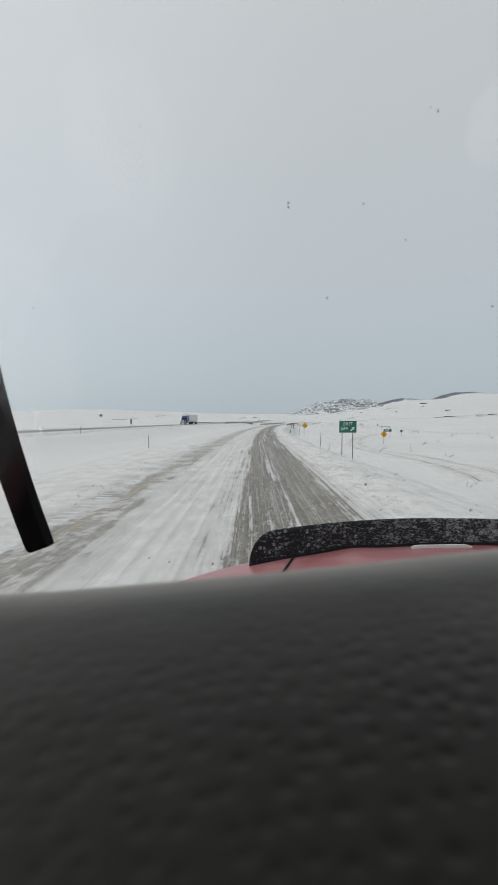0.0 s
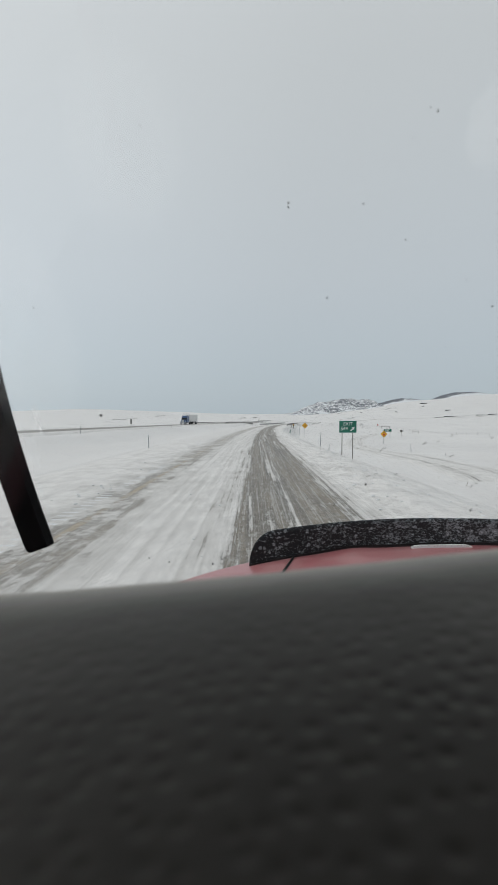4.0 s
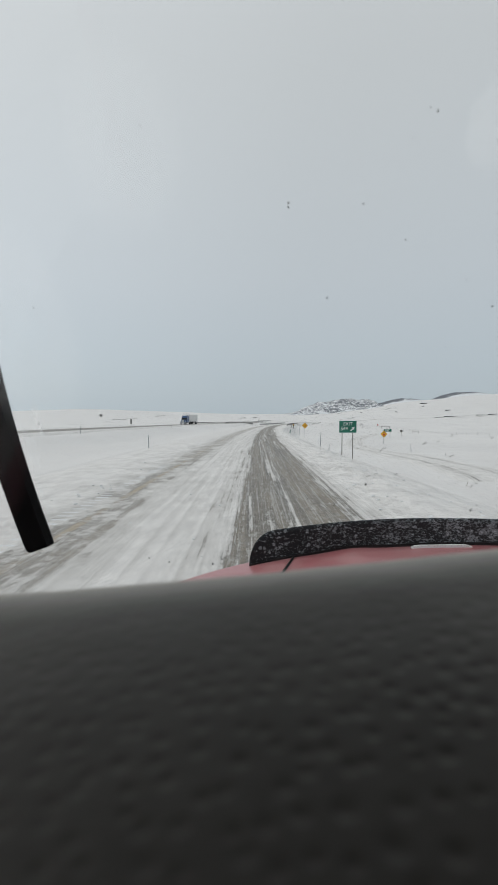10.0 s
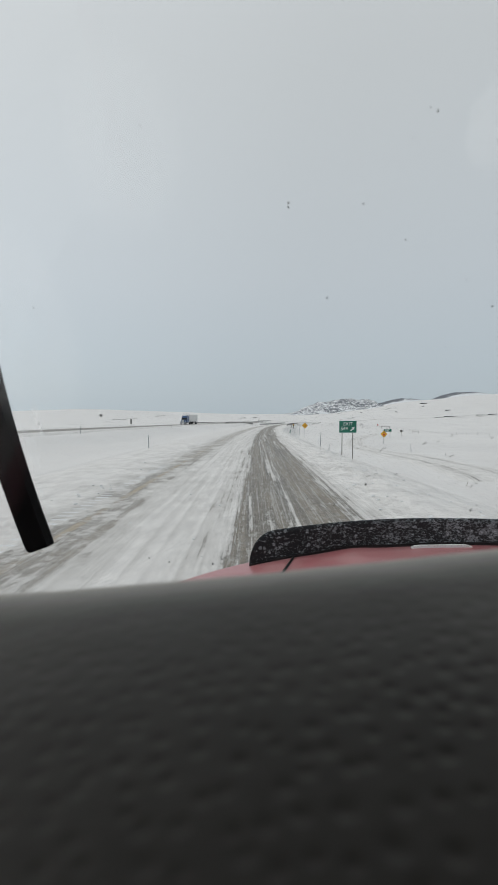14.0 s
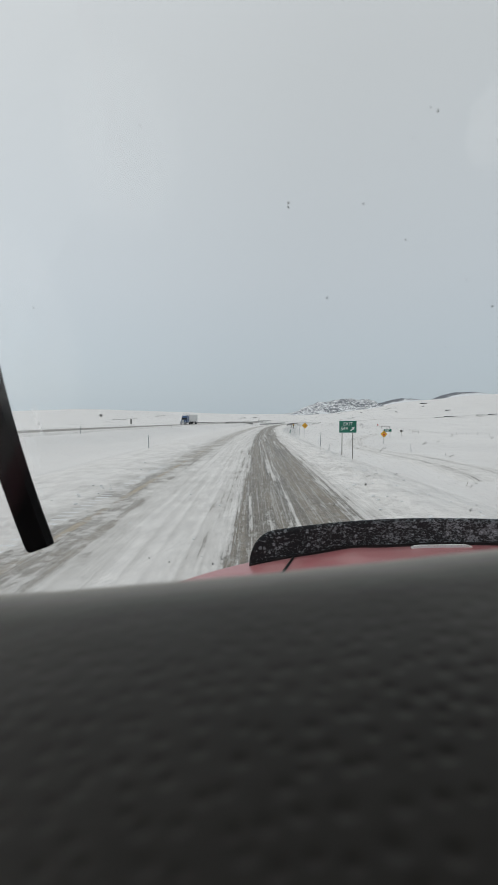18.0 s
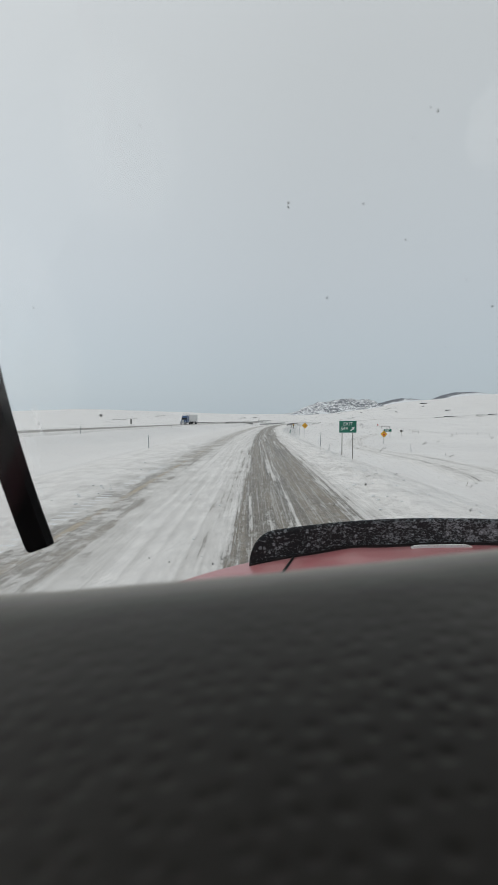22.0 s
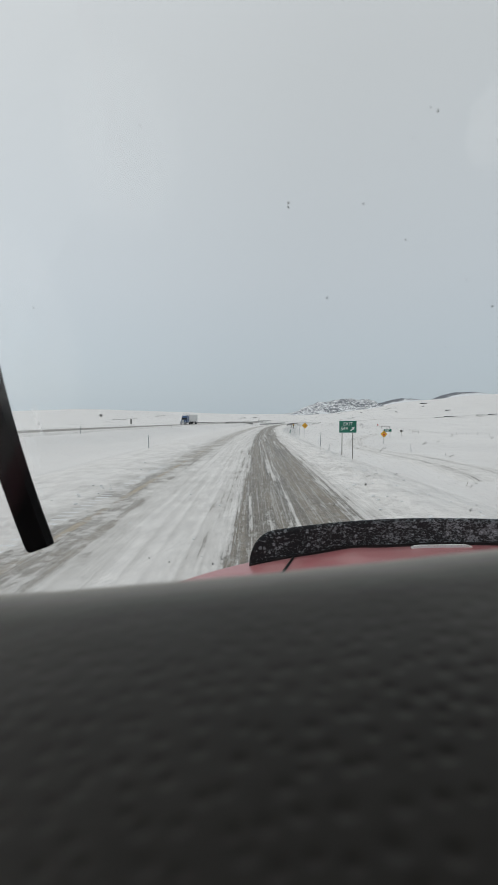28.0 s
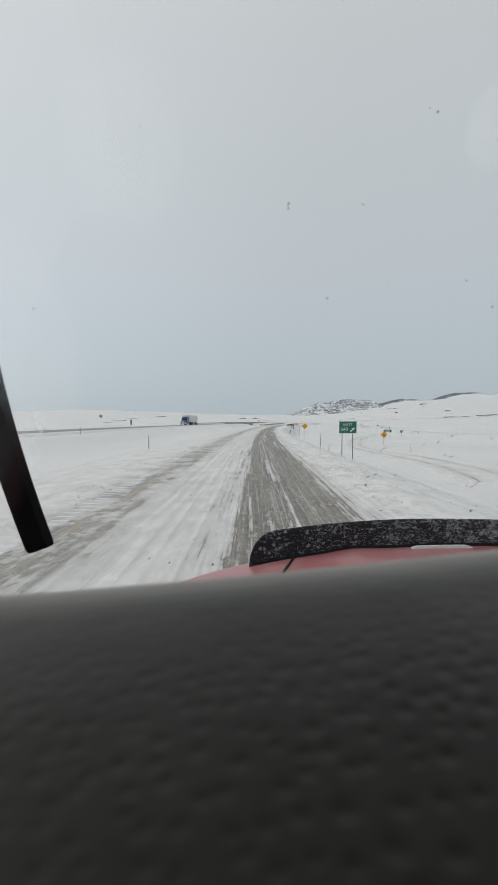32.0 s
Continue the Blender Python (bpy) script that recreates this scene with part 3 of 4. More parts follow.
for k in range(12):
    y = ledge.uniform(1000, 2000)
    x = y * ledge.choice((ledge.uniform(-0.52, -0.05), ledge.uniform(0.10, 0.60)))
    outcrop(x, y, ledge.uniform(5, 22), y * ledge.uniform(0.0008, 0.0016), ledge.uniform(-8, 8), 40 + k)


# thin track that crosses the far slope
track = np.linspace(0, 1, 60)
tx, ty = 190 + 330 * track, 760 + 170 * track + 25 * np.sin(track * 5)
off = np.array([-3.5, -2.2, 2.2, 3.5])
TX, TY = tx[:, None] - 0.46 * off[None], ty[:, None] + 0.89 * off[None]
tagged(sheet("track", TX, TY, land(TX, TY) + np.array([-0.3, 0.35, 0.35, -0.3])[None], M_TRACK), "narrow snow-dusted farm track across the far slope", "road", kind="structure")


# ---- the truck that carries the camera, halted in the right-hand lane ----
MID = 0.90
truck = empty("truck_tractor", Matrix.Translation(EYE) @ pose(0, 0, 0, RAKE) @ Matrix.Translation((MID - EYE[0], 0.9 - EYE[1], -EYE[2])), "red long-nosed truck tractor halted on the snowy road", "truck")
INV = Matrix.Translation((-MID, -0.9, 0))


def truck_part(name, bm, mat, label="", smooth=False, parent=None):
    bmesh.ops.transform(bm, verts=bm.verts, matrix=INV)
    return part(name, bm, mat, parent or truck, label, smooth)


def dash_top(x, y):
    base = 2.3133 + 0.05 * np.tanh(2.0 * x) + 0.1 * np.minimum(x * x, 0.04)
    front = np.clip(y - 0.12, 0, 0.125)
    z = base - 4.0 * front ** 2 - 0.95 * np.clip(y - 0.245, 0, 1)
    back = np.clip(-0.16 - y, 0, 0.12)
    return z - 5.0 * back ** 2 - 1.4 * np.clip(-0.28 - y, 0, 1)


def pits(x, y, cell, seed):
    """How deep, from 0 to 1, the moulded pits of the dashboard's grain lie at each point."""
    i, j = np.floor(x / cell), np.floor(y / cell)
    out = np.zeros_like(x)
    for a in (-1, 0, 1):
        for b in (-1, 0, 1):
            px = (i + a + 0.5 + 0.75 * (hash2(i + a, j + b, seed) - 0.5)) * cell
            py = (j + b + 0.5 + 0.75 * (hash2(i + a, j + b, seed + 5) - 0.5)) * cell
            size = 0.25 + 0.16 * hash2(i + a, j + b, seed + 9)
            d = np.hypot((x - px) * 0.85, y - py) / cell
            out = np.maximum(out, 1 - ss(d, 0.05, size))
    return out


dx = np.concatenate([np.linspace(-0.36, -0.13, 14), np.linspace(-0.125, 0.125, 380), np.linspace(0.13, 2.14, 70)])
dy = np.concatenate([np.linspace(-0.62, -0.02, 24), np.linspace(-0.015, 0.20, 300), np.linspace(0.205, 0.52, 20)])
DX, DY = np.meshgrid(dx, dy)
near = ss(DX, -0.13, -0.12) * (1 - ss(DX, 0.12, 0.13)) * ss(DY, -0.03, -0.01) * (1 - 0.92 * ss(DY, 0.050, 0.125))
DZ = dash_top(DX, DY) + 0.0003 * fbm(DX * 40, DY * 40, 5, 2) - 0.00044 * near * (0.70 + 0.55 * ss(DX, -0.04, 0.05)) * pits(DX, DY, 0.0058, 77)
dash = sheet("dashboard", DX - MID, DY - 0.9, DZ, M_DASH, truck)
dash.modifiers.new("thickness", "SOLIDIFY").thickness = 0.02
tagged(dash, "dark grey grained dashboard top")


def hood_top(x, y):
    t = x - 1.0
    z = 1.765 - 0.065 * t ** 2 - 0.020 * t ** 4 + 0.12 * (1.9 - y)
    z = z + 0.010 * np.exp(-((t + 0.55) / 0.10) ** 2)
    return z - 3.2 * np.clip(y - 1.90, 0, 0.25) ** 2 - 2.2 * np.clip(y - 2.06, 0, 1)


hx, hy = np.linspace(-0.52, 2.36, 110), np.concatenate([np.linspace(0.62, 1.8, 40), np.linspace(1.82, 2.30, 40)])
HX, HY = np.meshgrid(hx, hy)
hood = sheet("hood", HX - MID, HY - 0.9, hood_top(HX, HY), M_RED, truck)
hood.modifiers.new("thickness", "SOLIDIFY").thickness = 0.012
tagged(hood, "salt-dusted faded red hood")
seam = bmesh.new()
prev = None
for k in range(9):
    t = k / 8
    x, y, w = 0.190 - 0.165 * t - 0.02 * t * t, 1.893 - 0.62 * t, 0.006 + 0.005 * t
    row = [seam.verts.new((x - w, y, hood_top(x - w, y) + 0.003)), seam.verts.new((x, y, hood_top(x, y) + 0.008)), seam.verts.new((x + w, y, hood_top(x + w, y) + 0.003))]
    if prev:
        seam.faces.new((prev[0], prev[1], row[1], row[0])), seam.faces.new((prev[1], prev[2], row[2], row[1]))
    prev = row
truck_part("hood_seam", seam, M_BLACK, "black rubber hood seam", parent=None)

# bug deflector along the hood's front edge
LEFT, RIGHT = -0.017, 1.985


def deflector_top(x):
    return 1.885 - 0.041 * ((x - 0.80) / 0.66) ** 2 * (1 if x < 0.8 else 0.35)


def deflector_y(x):
    return 1.905 + 0.05 * (1 - ((x - 1.0) / 1.0) ** 2)


bm = bmesh.new()
cols = []
xs = [LEFT + (RIGHT - LEFT) * (0.5 - 0.5 * math.cos(math.pi * k / 90)) for k in range(91)]
for x in xs:
    lo = float(hood_top(np.float64(x), np.float64(1.9))) + 0.004
    edge = min(x - LEFT, RIGHT - x) / 0.13
    r = 1.0 if edge >= 1 else max(1 - (1 - edge) ** 2.6, 0) ** 0.5
    hi = lo + max((deflector_top(x) - lo) * r, 0.002)
    col = []
    for j in range(7):
        t = j / 6
        z = lo + (hi - lo) * t
        y = deflector_y(x) + 0.10 * (z - lo) - 0.05
        col.append((bm.verts.new((x, y, z)), bm.verts.new((x, y + 0.005, z))))
    cols.append(col)
for a, b in zip(cols, cols[1:]):
    for j in range(6):
        bm.faces.new((a[j][0], b[j][0], b[j + 1][0], a[j + 1][0]))
        bm.faces.new((a[j][1], a[j + 1][1], b[j + 1][1], b[j][1]))
    bm.faces.new((a[6][0], b[6][0], b[6][1], a[6][1]))
truck_part("bug_deflector", bm, M_DEFL, "smoked plastic deflector spattered with snow", True)
# thin shadow at the deflector's foot, made as an added black strip
bm = bmesh.new()
prev = None
for x in xs:
    lo = float(hood_top(np.float64(x), np.float64(1.9)))
    y = float(deflector_y(x)) - 0.055
    row = [bm.verts.new((x, y - 0.004, lo - 0.004)), bm.verts.new((x, y - 0.002, lo + 0.013)), bm.verts.new((x, y + 0.004, lo + 0.013))]
    if prev:
        bm.faces.new((prev[0], row[0], row[1], prev[1])), bm.faces.new((prev[1], row[1], row[2], prev[2]))
    prev = row
truck_part("deflector_shade_strip", bm, M_BLACK, "black strip added for the thin shade under the deflector")
# thin white strip across part of the hood's front
bm = bmesh.new()
prev = None
for k in range(21):
    x = 0.705 + 0.27 * k / 20
    h = 0.012 * min(1, (k + 1) / 2.5, (21 - k) / 3)
    z = float(hood_top(np.float64(x), np.float64(1.855)))
    row = [bm.verts.new((x, 1.845, z - 0.01)), bm.verts.new((x, 1.850, z + h)), bm.verts.new((x, 1.862, z + h)), bm.verts.new((x, 1.867, z - 0.01))]
    if prev:
        for i in range(3):
            bm.faces.new((prev[i], row[i], row[i + 1], prev[i + 1]))
    prev = row
truck_part("hood_strip", bm, M_WHITE, "thin white strip along the hood's front edge")

# cab shell with its window openings; unseen, added to keep open sky off the dashboard
cab = [("cab_floor", (-0.42, 2.22, -1.35, 0.55, 1.02, 1.10)), ("cab_roof", (-0.42, 2.22, -1.35, 0.10, 3.06, 3.12)), ("cab_back", (-0.42, 2.22, -1.40, -1.34, 1.02, 3.10)),
       ("firewall", (-0.42, 2.22, 0.53, 0.60, 1.02, 2.00))]
for side, x0, x1 in (("left", -0.45, -0.40), ("right", 2.20, 2.25)):
    cab += [("door_panel", (x0, x1, -0.80, 0.56, 1.02, 2.06)), ("cab_quarter", (x0, x1, -1.38, -0.80, 1.02, 3.10)), ("door_header", (x0, x1, -0.80, 0.12, 2.82, 3.10))]
for name, b in cab:
    ob = truck_part(name, box(*b, bevel=0.012), M_TRIM if name in ("cab_floor", "cab_roof") else M_RED)
# unseen dark lining, added so the red panels don't reflect in the windscreen
for b in ((-0.40, 2.20, -1.34, -1.325, 1.10, 3.06), (-0.40, -0.388, -1.32, -0.80, 1.10, 3.06), (2.188, 2.20, -1.32, -0.80, 1.10, 3.06),
          (-0.40, -0.388, -0.80, 0.50, 1.10, 2.05), (2.188, 2.20, -0.80, 0.50, 1.10, 2.05), (-0.40, -0.388, -0.80, 0.10, 2.83, 3.05), (2.188, 2.20, -0.80, 0.10, 2.83, 3.05)):
    truck_part("added_lining", box(*b, bevel=0.003), M_TRIM)
for x in (-0.425, 2.225):
    bm = bmesh.new()
    add_rod(bm, (x, 0.60, 1.98), (x, 0.10, 3.09), 0.032, seg=10)
    truck_part("windscreen_pillar", bm, M_RED)


def glass_y(z):
    return 0.60 - 0.457 * (z - 2.0)


bm = bmesh.new()
ring = []
for d in (0.0, 0.006):
    ring.append([bm.verts.new((x, glass_y(z) + d, z)) for x, z in ((-0.39, 2.0), (2.19, 2.0), (2.19, 3.04), (-0.39, 3.04))])
bm.faces.new(ring[0]), bm.faces.new(ring[1][::-1])
for i in range(4):
    j = (i + 1) % 4
    bm.faces.new((ring[0][i], ring[1][i], ring[1][j], ring[0][j]))
pane = truck_part("windscreen", bm, M_GLASS, "clear windscreen with dirt specks")
pane.visible_shadow = False
# dried specks on the outside of the glass: across, height, width in millimetres
for k, (x, z, w) in enumerate([(0.138, 2.595, 1.6), (0.132, 2.597, 1.1), (0.029, 2.541, 1.7), (0.029, 2.538, 1.6), (0.090, 2.540, 1.2), (0.129, 2.516, 1.2),
                               (0.146, 2.511, 0.9), (0.119, 2.482, 1.3), (0.188, 2.487, 1.4), (0.178, 2.476, 0.9), (0.217, 2.466, 1.7), (0.183, 2.432, 1.5),
                               (0.123, 2.580, 1.1), (0.067, 2.473, 1.4), (-0.086, 2.588, 1.1), (-0.201, 2.466, 1.5), (0.127, 2.289, 2.7), (-0.158, 2.367, 3.2),
                               (-0.051, 2.178, 3.1), (-0.131, 2.187, 2.4), (0.254, 2.256, 3.1), (0.259, 2.263, 1.7), (-0.038, 2.185, 1.8), (-0.106, 2.181, 2.4),
                               (0.094, 2.262, 1.8), (0.164, 2.273, 1.7)]):
    rng = random.Random(k)
    bm = bmesh.new()
    bmesh.ops.create_icosphere(bm, subdivisions=2, radius=w / 2000)
    for v in bm.verts:
        v.co = Vector((v.co.x * rng.uniform(0.6, 1.0), v.co.y * 0.25, v.co.z * rng.uniform(0.7, 1.3)))
    bmesh.ops.transform(bm, verts=bm.verts, matrix=pose(x, glass_y(z) + 0.0072, z, 24.5, rng.uniform(-40, 40), 0))
    truck_part("dirt_speck", bm, M_DIRT, parent=pane)

# faint slanting streaks of road spray: across, height, length in millimetres
for x, z, w in [(0.141, 2.332, 6.7), (0.138, 2.329, 3.7), (0.197, 2.339, 4.8), (0.183, 2.337, 6.0), (0.208, 2.325, 4.3), (0.215, 2.323, 7.4),
                  (0.246, 2.287, 5.1), (0.251, 2.291, 5.7), (0.254, 2.258, 4.6), (0.128, 2.299, 5.7), (0.136, 2.302, 3.1), (0.210, 2.346, 4.8),
                  (0.253, 2.343, 3.6), (0.113, 2.358, 4.1), (0.159, 2.302, 5.0)]:
    bm = bmesh.new()
    bmesh.ops.create_icosphere(bm, subdivisions=2, radius=0.5)
    bmesh.ops.transform(bm, verts=bm.verts, matrix=pose(x, glass_y(z) + 0.0068, z, 24.5, -42 + 900 * math.sin(999 * x) % 25, 0) @ Matrix.Diagonal((w / 1000, 0.0003, 0.00075, 1)))
    truck_part("spray_streak", bm, M_DIRT, parent=pane)
# pale films inside the glass for a reflection, edge haze and dried smears: across, height, half width, half height,
# thickness of the film
for x, z, w, h, film in [(0.177, 2.581, 0.022, 0.028, 0.20), (-0.221, 2.363, 0.005, 0.020, 0.35), (-0.215, 2.438, 0.059, 0.100, 0.13), (-0.236, 2.328, 0.008, 0.036, 0.20), (-0.101, 2.572, 0.052, 0.065, 0.10)]:
    sx, sz = np.meshgrid(np.linspace(-1, 1, 9), np.linspace(-1, 1, 9))
    SX, SZ = x + sx * w, z + sz * h
    ob = sheet("haze_or_smear", SX - MID, glass_y(SZ) - 0.0025 - 0.9, SZ, haze_and_smear_film("windscreen_haze_and_smear", film), pane, np.stack([sx, sz], -1).reshape(-1, 2))
    ob.visible_shadow = False

# wiper arm that stands along the left edge of the windscreen
line = [(-0.3195 - 0.355 * h + 0.29 * h * h, 2.166 + h, 0.0390 + 0.012 * min(h, 0.55) + (0.002 if h > 0.008 else 0)) for h in [0, 0.01] + [0.05 * k for k in range(1, 17)]]
LAST = len(line) - 1
bm = bmesh.new()
prev = None
for i, (x, z, w) in enumerate(line):
    nx, nz = line[min(i + 1, LAST)][0] - line[max(i - 1, 0)][0], line[min(i + 1, LAST)][1] - line[max(i - 1, 0)][1]
    q = math.hypot(nx, nz)
    across = Vector((nz / q, 0, -nx / q)) * (w / 2)
    c = Vector((x, 0.62, z))
    row = [bm.verts.new(c + across * a + Vector((0, b, 0))) for a, b in ((-1, 0.004), (-0.8, -0.008), (0.8, -0.008), (1, 0.004), (0.8, 0.014), (-0.8, 0.014))]
    if prev:
        for k in range(6):
            bm.faces.new((prev[k], prev[(k + 1) % 6], row[(k + 1) % 6], row[k]))
    else:
        bm.faces.new(row)
    prev = row
bm.faces.new(prev)
bmesh.ops.bevel(bm, geom=[e for e in bm.edges if all(v.co.z < 2.165 for v in e.verts)], offset=0.006, segments=3, affect="EDGES", profile=0.5)
truck_part("wiper_arm", bm, M_WIPER, "black wiper arm with a rounded end")


def wheel(x, y, parent, inverse, width=0.28, radius=0.5, drop=0.0):
    """A tyre with rounded shoulders, and its rim."""
    prof = [(-0.5, 0.60), (-0.5, 0.90), (-0.40, 0.985), (-0.2, 1.0), (0.2, 1.0), (0.40, 0.985), (0.5, 0.90), (0.5, 0.60)]
    seg = 28
    made = []
    for name, pr, mat in (("tyre", prof, M_TYRE), ("rim", [(-0.38, 0.0), (-0.34, 0.30), (-0.46, 0.56), (-0.46, 0.62), (0.46, 0.62), (0.46, 0.56), (0.34, 0.30), (0.38, 0.0)], M_STEEL)):
        vs, fs = [], []
        for k in range(seg):
            a = 2 * math.pi * k / seg
            vs += [(x + p * width, y + r * radius * math.cos(a), radius - drop + r * radius * math.sin(a)) for p, r in pr]
        c = len(pr)
        for k in range(seg):
            for j in range(c - 1):
                fs.append((k * c + j, k * c + j + 1, ((k + 1) % seg) * c + j + 1, ((k + 1) % seg) * c + j))
        vs = [inverse @ Vector(v) for v in vs]
        made.append(mesh_object(name, vs, fs, mat, made[0] if made else parent, smooth=True))
    made[0].name = "wheel"
    return made[0]


for x in (-0.20, 2.00):
    wheel(x, 1.55, truck, INV, drop=1.55 * math.tan(radians(RAKE)))
    for y in (-3.0, -4.3):
        wheel(x, y, truck, INV, 0.5, drop=y * math.tan(radians(RAKE)))
for x in (0.45, 1.35):
    truck_part("frame_rail", box(x - 0.05, x + 0.05, -4.9, 2.0, 0.78, 1.03, 0.01), M_BLACK)
for y in (1.55, -3.0, -4.3):
    hub = 0.5 - y * math.tan(radians(RAKE))
    truck_part("axle", rod((-0.2, y, hub), (2.0, y, hub), 0.07), M_BLACK)
for x0, x1 in ((-0.48, -0.10), (1.90, 2.28)):
    bm = bmesh.new()
    prev = None
    for k in range(15):
        a = math.pi * (k / 14)
        row = [bm.verts.new((x, 1.55 + r * math.cos(a), 0.62 + r * math.sin(a))) for x, r in ((x0, 0.66), (x1, 0.66), (x1, 0.69), (x0, 0.69))]
        if prev:
            for j in range(4):
                bm.faces.new((prev[j], prev[(j + 1) % 4], row[(j + 1) % 4], row[j]))
        prev = row
    truck_part("fender", bm, M_RED)
for x in (-0.50, 2.28):
    bm = bmesh.new()
    rims = []
    for dx_ in (0.0, 0.04):
        top = [(y, float(hood_top(np.float64(x + dx_), np.float64(y))) - 0.008) for y in np.linspace(0.62, 2.14, 14)]
        rims.append([bm.verts.new((x + dx_, y, z)) for y, z in [(0.62, 1.12), *top, (2.16, 1.12)]])
    bm.faces.new(rims[0]), bm.faces.new(rims[1][::-1])
    for i in range(len(rims[0])):
        k = (i + 1) % len(rims[0])
        bm.faces.new((rims[0][i], rims[1][i], rims[1][k], rims[0][k]))
    truck_part("hood_side", bm, M_RED)
truck_part("bumper", box(-0.45, 2.25, 2.28, 2.44, 0.42, 0.78, 0.04), M_CHROME)
truck_part("grille", box(0.1, 1.7, 2.20, 2.27, 0.75, 1.45, 0.02), M_CHROME)


# ---- signs ----
def square_post(bm, x, z0, z1, w=0.06):
    return add_box(bm, x - w / 2, x + w / 2, -w / 2, w / 2, z0, z1)


def exit_sign(x, y, turn):
    g = land_z(x, y)
    ob = empty("exit_sign", pose(x, y, g, 0, 0, turn), "green exit sign with white letters and arrow on two posts", "road sign")
    lo, hi, w = 1.20 - g, 2.37 - g, 1.66
    for px in (-0.52, 0.47):
        part("post", square_post(bmesh.new(), px, -0.5, hi - 0.1, 0.075), M_POST, ob)
    panel = part("panel", box(-w / 2, w / 2, -0.085, -0.055, lo, hi, 0.02), M_WHITE, ob, "green panel with a white border")
    part("field", box(-w / 2 + 0.035, w / 2 - 0.035, -0.089, -0.080, lo + 0.035, hi - 0.035, 0.004), M_GREEN, panel)
    lettering("EXIT", 0.42, M_WHITE, panel, 0.0, hi - 0.33, -0.091)
    lettering("549", 0.47, M_WHITE, panel, -0.33, hi - 0.78, -0.091)
    arrow = prism([(-0.05, -0.30), (0.05, -0.30), (0.05, 0.02), (0.17, -0.02), (0.0, 0.26), (-0.17, -0.02), (-0.05, 0.02)], 0.004)
    bmesh.ops.transform(arrow, verts=arrow.verts, matrix=pose(0.45, -0.092, hi - 0.78, 0, 45, 0))
    part("arrow", arrow, M_WHITE, panel)
    return ob


def diamond_sign(x, y, turn, side, centre, lines=(), stop=False):
    g = land_z(x, y)
    label = "amber diamond warning sign for a stop ahead on a steel post" if stop else "amber diamond warning sign about ice on a steel post in snow"
    ob = empty("warning_sign", pose(x, y, g, 0, 0, turn), label, "road sign", "amber warning signs")
    c = centre - g
    part("post", square_post(bmesh.new(), 0, -0.5, c + side * 0.6, 0.075), M_STEEL, ob)

    def tile(name, s, y0, mat, parent):
        bm = box(-s / 2, s / 2, -0.012, 0.012, -s / 2, s / 2)
        bmesh.ops.bevel(bm, geom=[e for e in bm.edges if abs(e.verts[0].co.y - e.verts[1].co.y) > 0.01], offset=0.05 * s, segments=3, affect="EDGES", profile=0.5)
        bmesh.ops.transform(bm, verts=bm.verts, matrix=Matrix.Translation((0, y0, c)) @ Matrix.Rotation(radians(45), 4, "Y"))
        return part(name, bm, mat, parent)
    panel = tile("panel", side, -0.055, M_YELLOW, ob)
    tile("border", side * 0.955, -0.060, M_SIGNBLACK, panel)
    tile("field", side * 0.925, -0.064, M_YELLOW, panel)
    for text, dx_, dz, size in lines:
        lettering(text, size, M_SIGNBLACK, panel, dx_, c + dz, -0.079)
    if stop:
        oct_ = prism([(0.24 * math.cos(radians(22.5 + 45 * k)), 0.24 * math.sin(radians(22.5 + 45 * k))) for k in range(8)], 0.006)
        bmesh.ops.transform(oct_, verts=oct_.verts, matrix=Matrix.Translation((0, -0.080, c - 0.12)))
        part("stop_symbol", oct_, M_SIGNRED, panel)
        arrow = prism([(-0.05, -0.14), (0.05, -0.14), (0.05, 0.02), (0.15, 0.02), (0, 0.18), (-0.15, 0.02), (-0.05, 0.02)], 0.006)
        bmesh.ops.transform(arrow, verts=arrow.verts, matrix=Matrix.Translation((0, -0.080, c + 0.32)))
        part("arrow_symbol", arrow, M_SIGNBLACK, panel)
    return ob


exit_sign(8.94, 40.0, -4)
diamond_sign(15.3, 125.0, -4, 1.24, 0.88, (("WATCH", -0.16, 0.24, 0.16), ("FOR", 0.24, 0.24, 0.16), ("ICE", 0.0, 0.0, 0.30), ("ON", -0.28, -0.25, 0.16), ("BRIDGE", 0.10, -0.25, 0.16)))
diamond_sign(29.95, 97.0, -10, 1.10, -0.72, stop=True)


def board_sign(x, y, turn, w, h, centre, label, mat, posts=2, bars=3):
    g = land_z(x, y)
    ob = empty("guide_sign", pose(x, y, g, 0, 0, turn), label, "road sign")
    c = centre - g
    for k in range(posts):
        px = 0 if posts == 1 else (k - 0.5) * w * 0.6
        part("post", square_post(bmesh.new(), px, -0.4, c + h * 0.4, 0.08), M_WOOD, ob)
    panel = part("panel", box(-w / 2, w / 2, -0.08, -0.045, c - h / 2, c + h / 2, 0.015), mat, ob)
    for k in range(bars):
        z = c + h * (0.27 - 0.27 * k)
        part("text_bar", box(-w * 0.36, w * (0.30 - 0.1 * (k % 2)), -0.084, -0.078, z - h * 0.06, z + h * 0.06), M_WHITE, panel)
    return ob


board_sign(42.9, 135.0, -12, 2.3, 0.85, -0.75, "small green guide sign beside the exit ramp", M_GREEN)
board_sign(46.5, 133.0, 170, 0.75, 0.75, -0.9, "back of a small road sign on a post", M_CONC_D, 1, 0)
board_sign(39.5, 128.0, 80, 0.5, 0.9, -0.8, "narrow marker sign turned edge-on by the ramp", M_CONC_D, 1, 0)
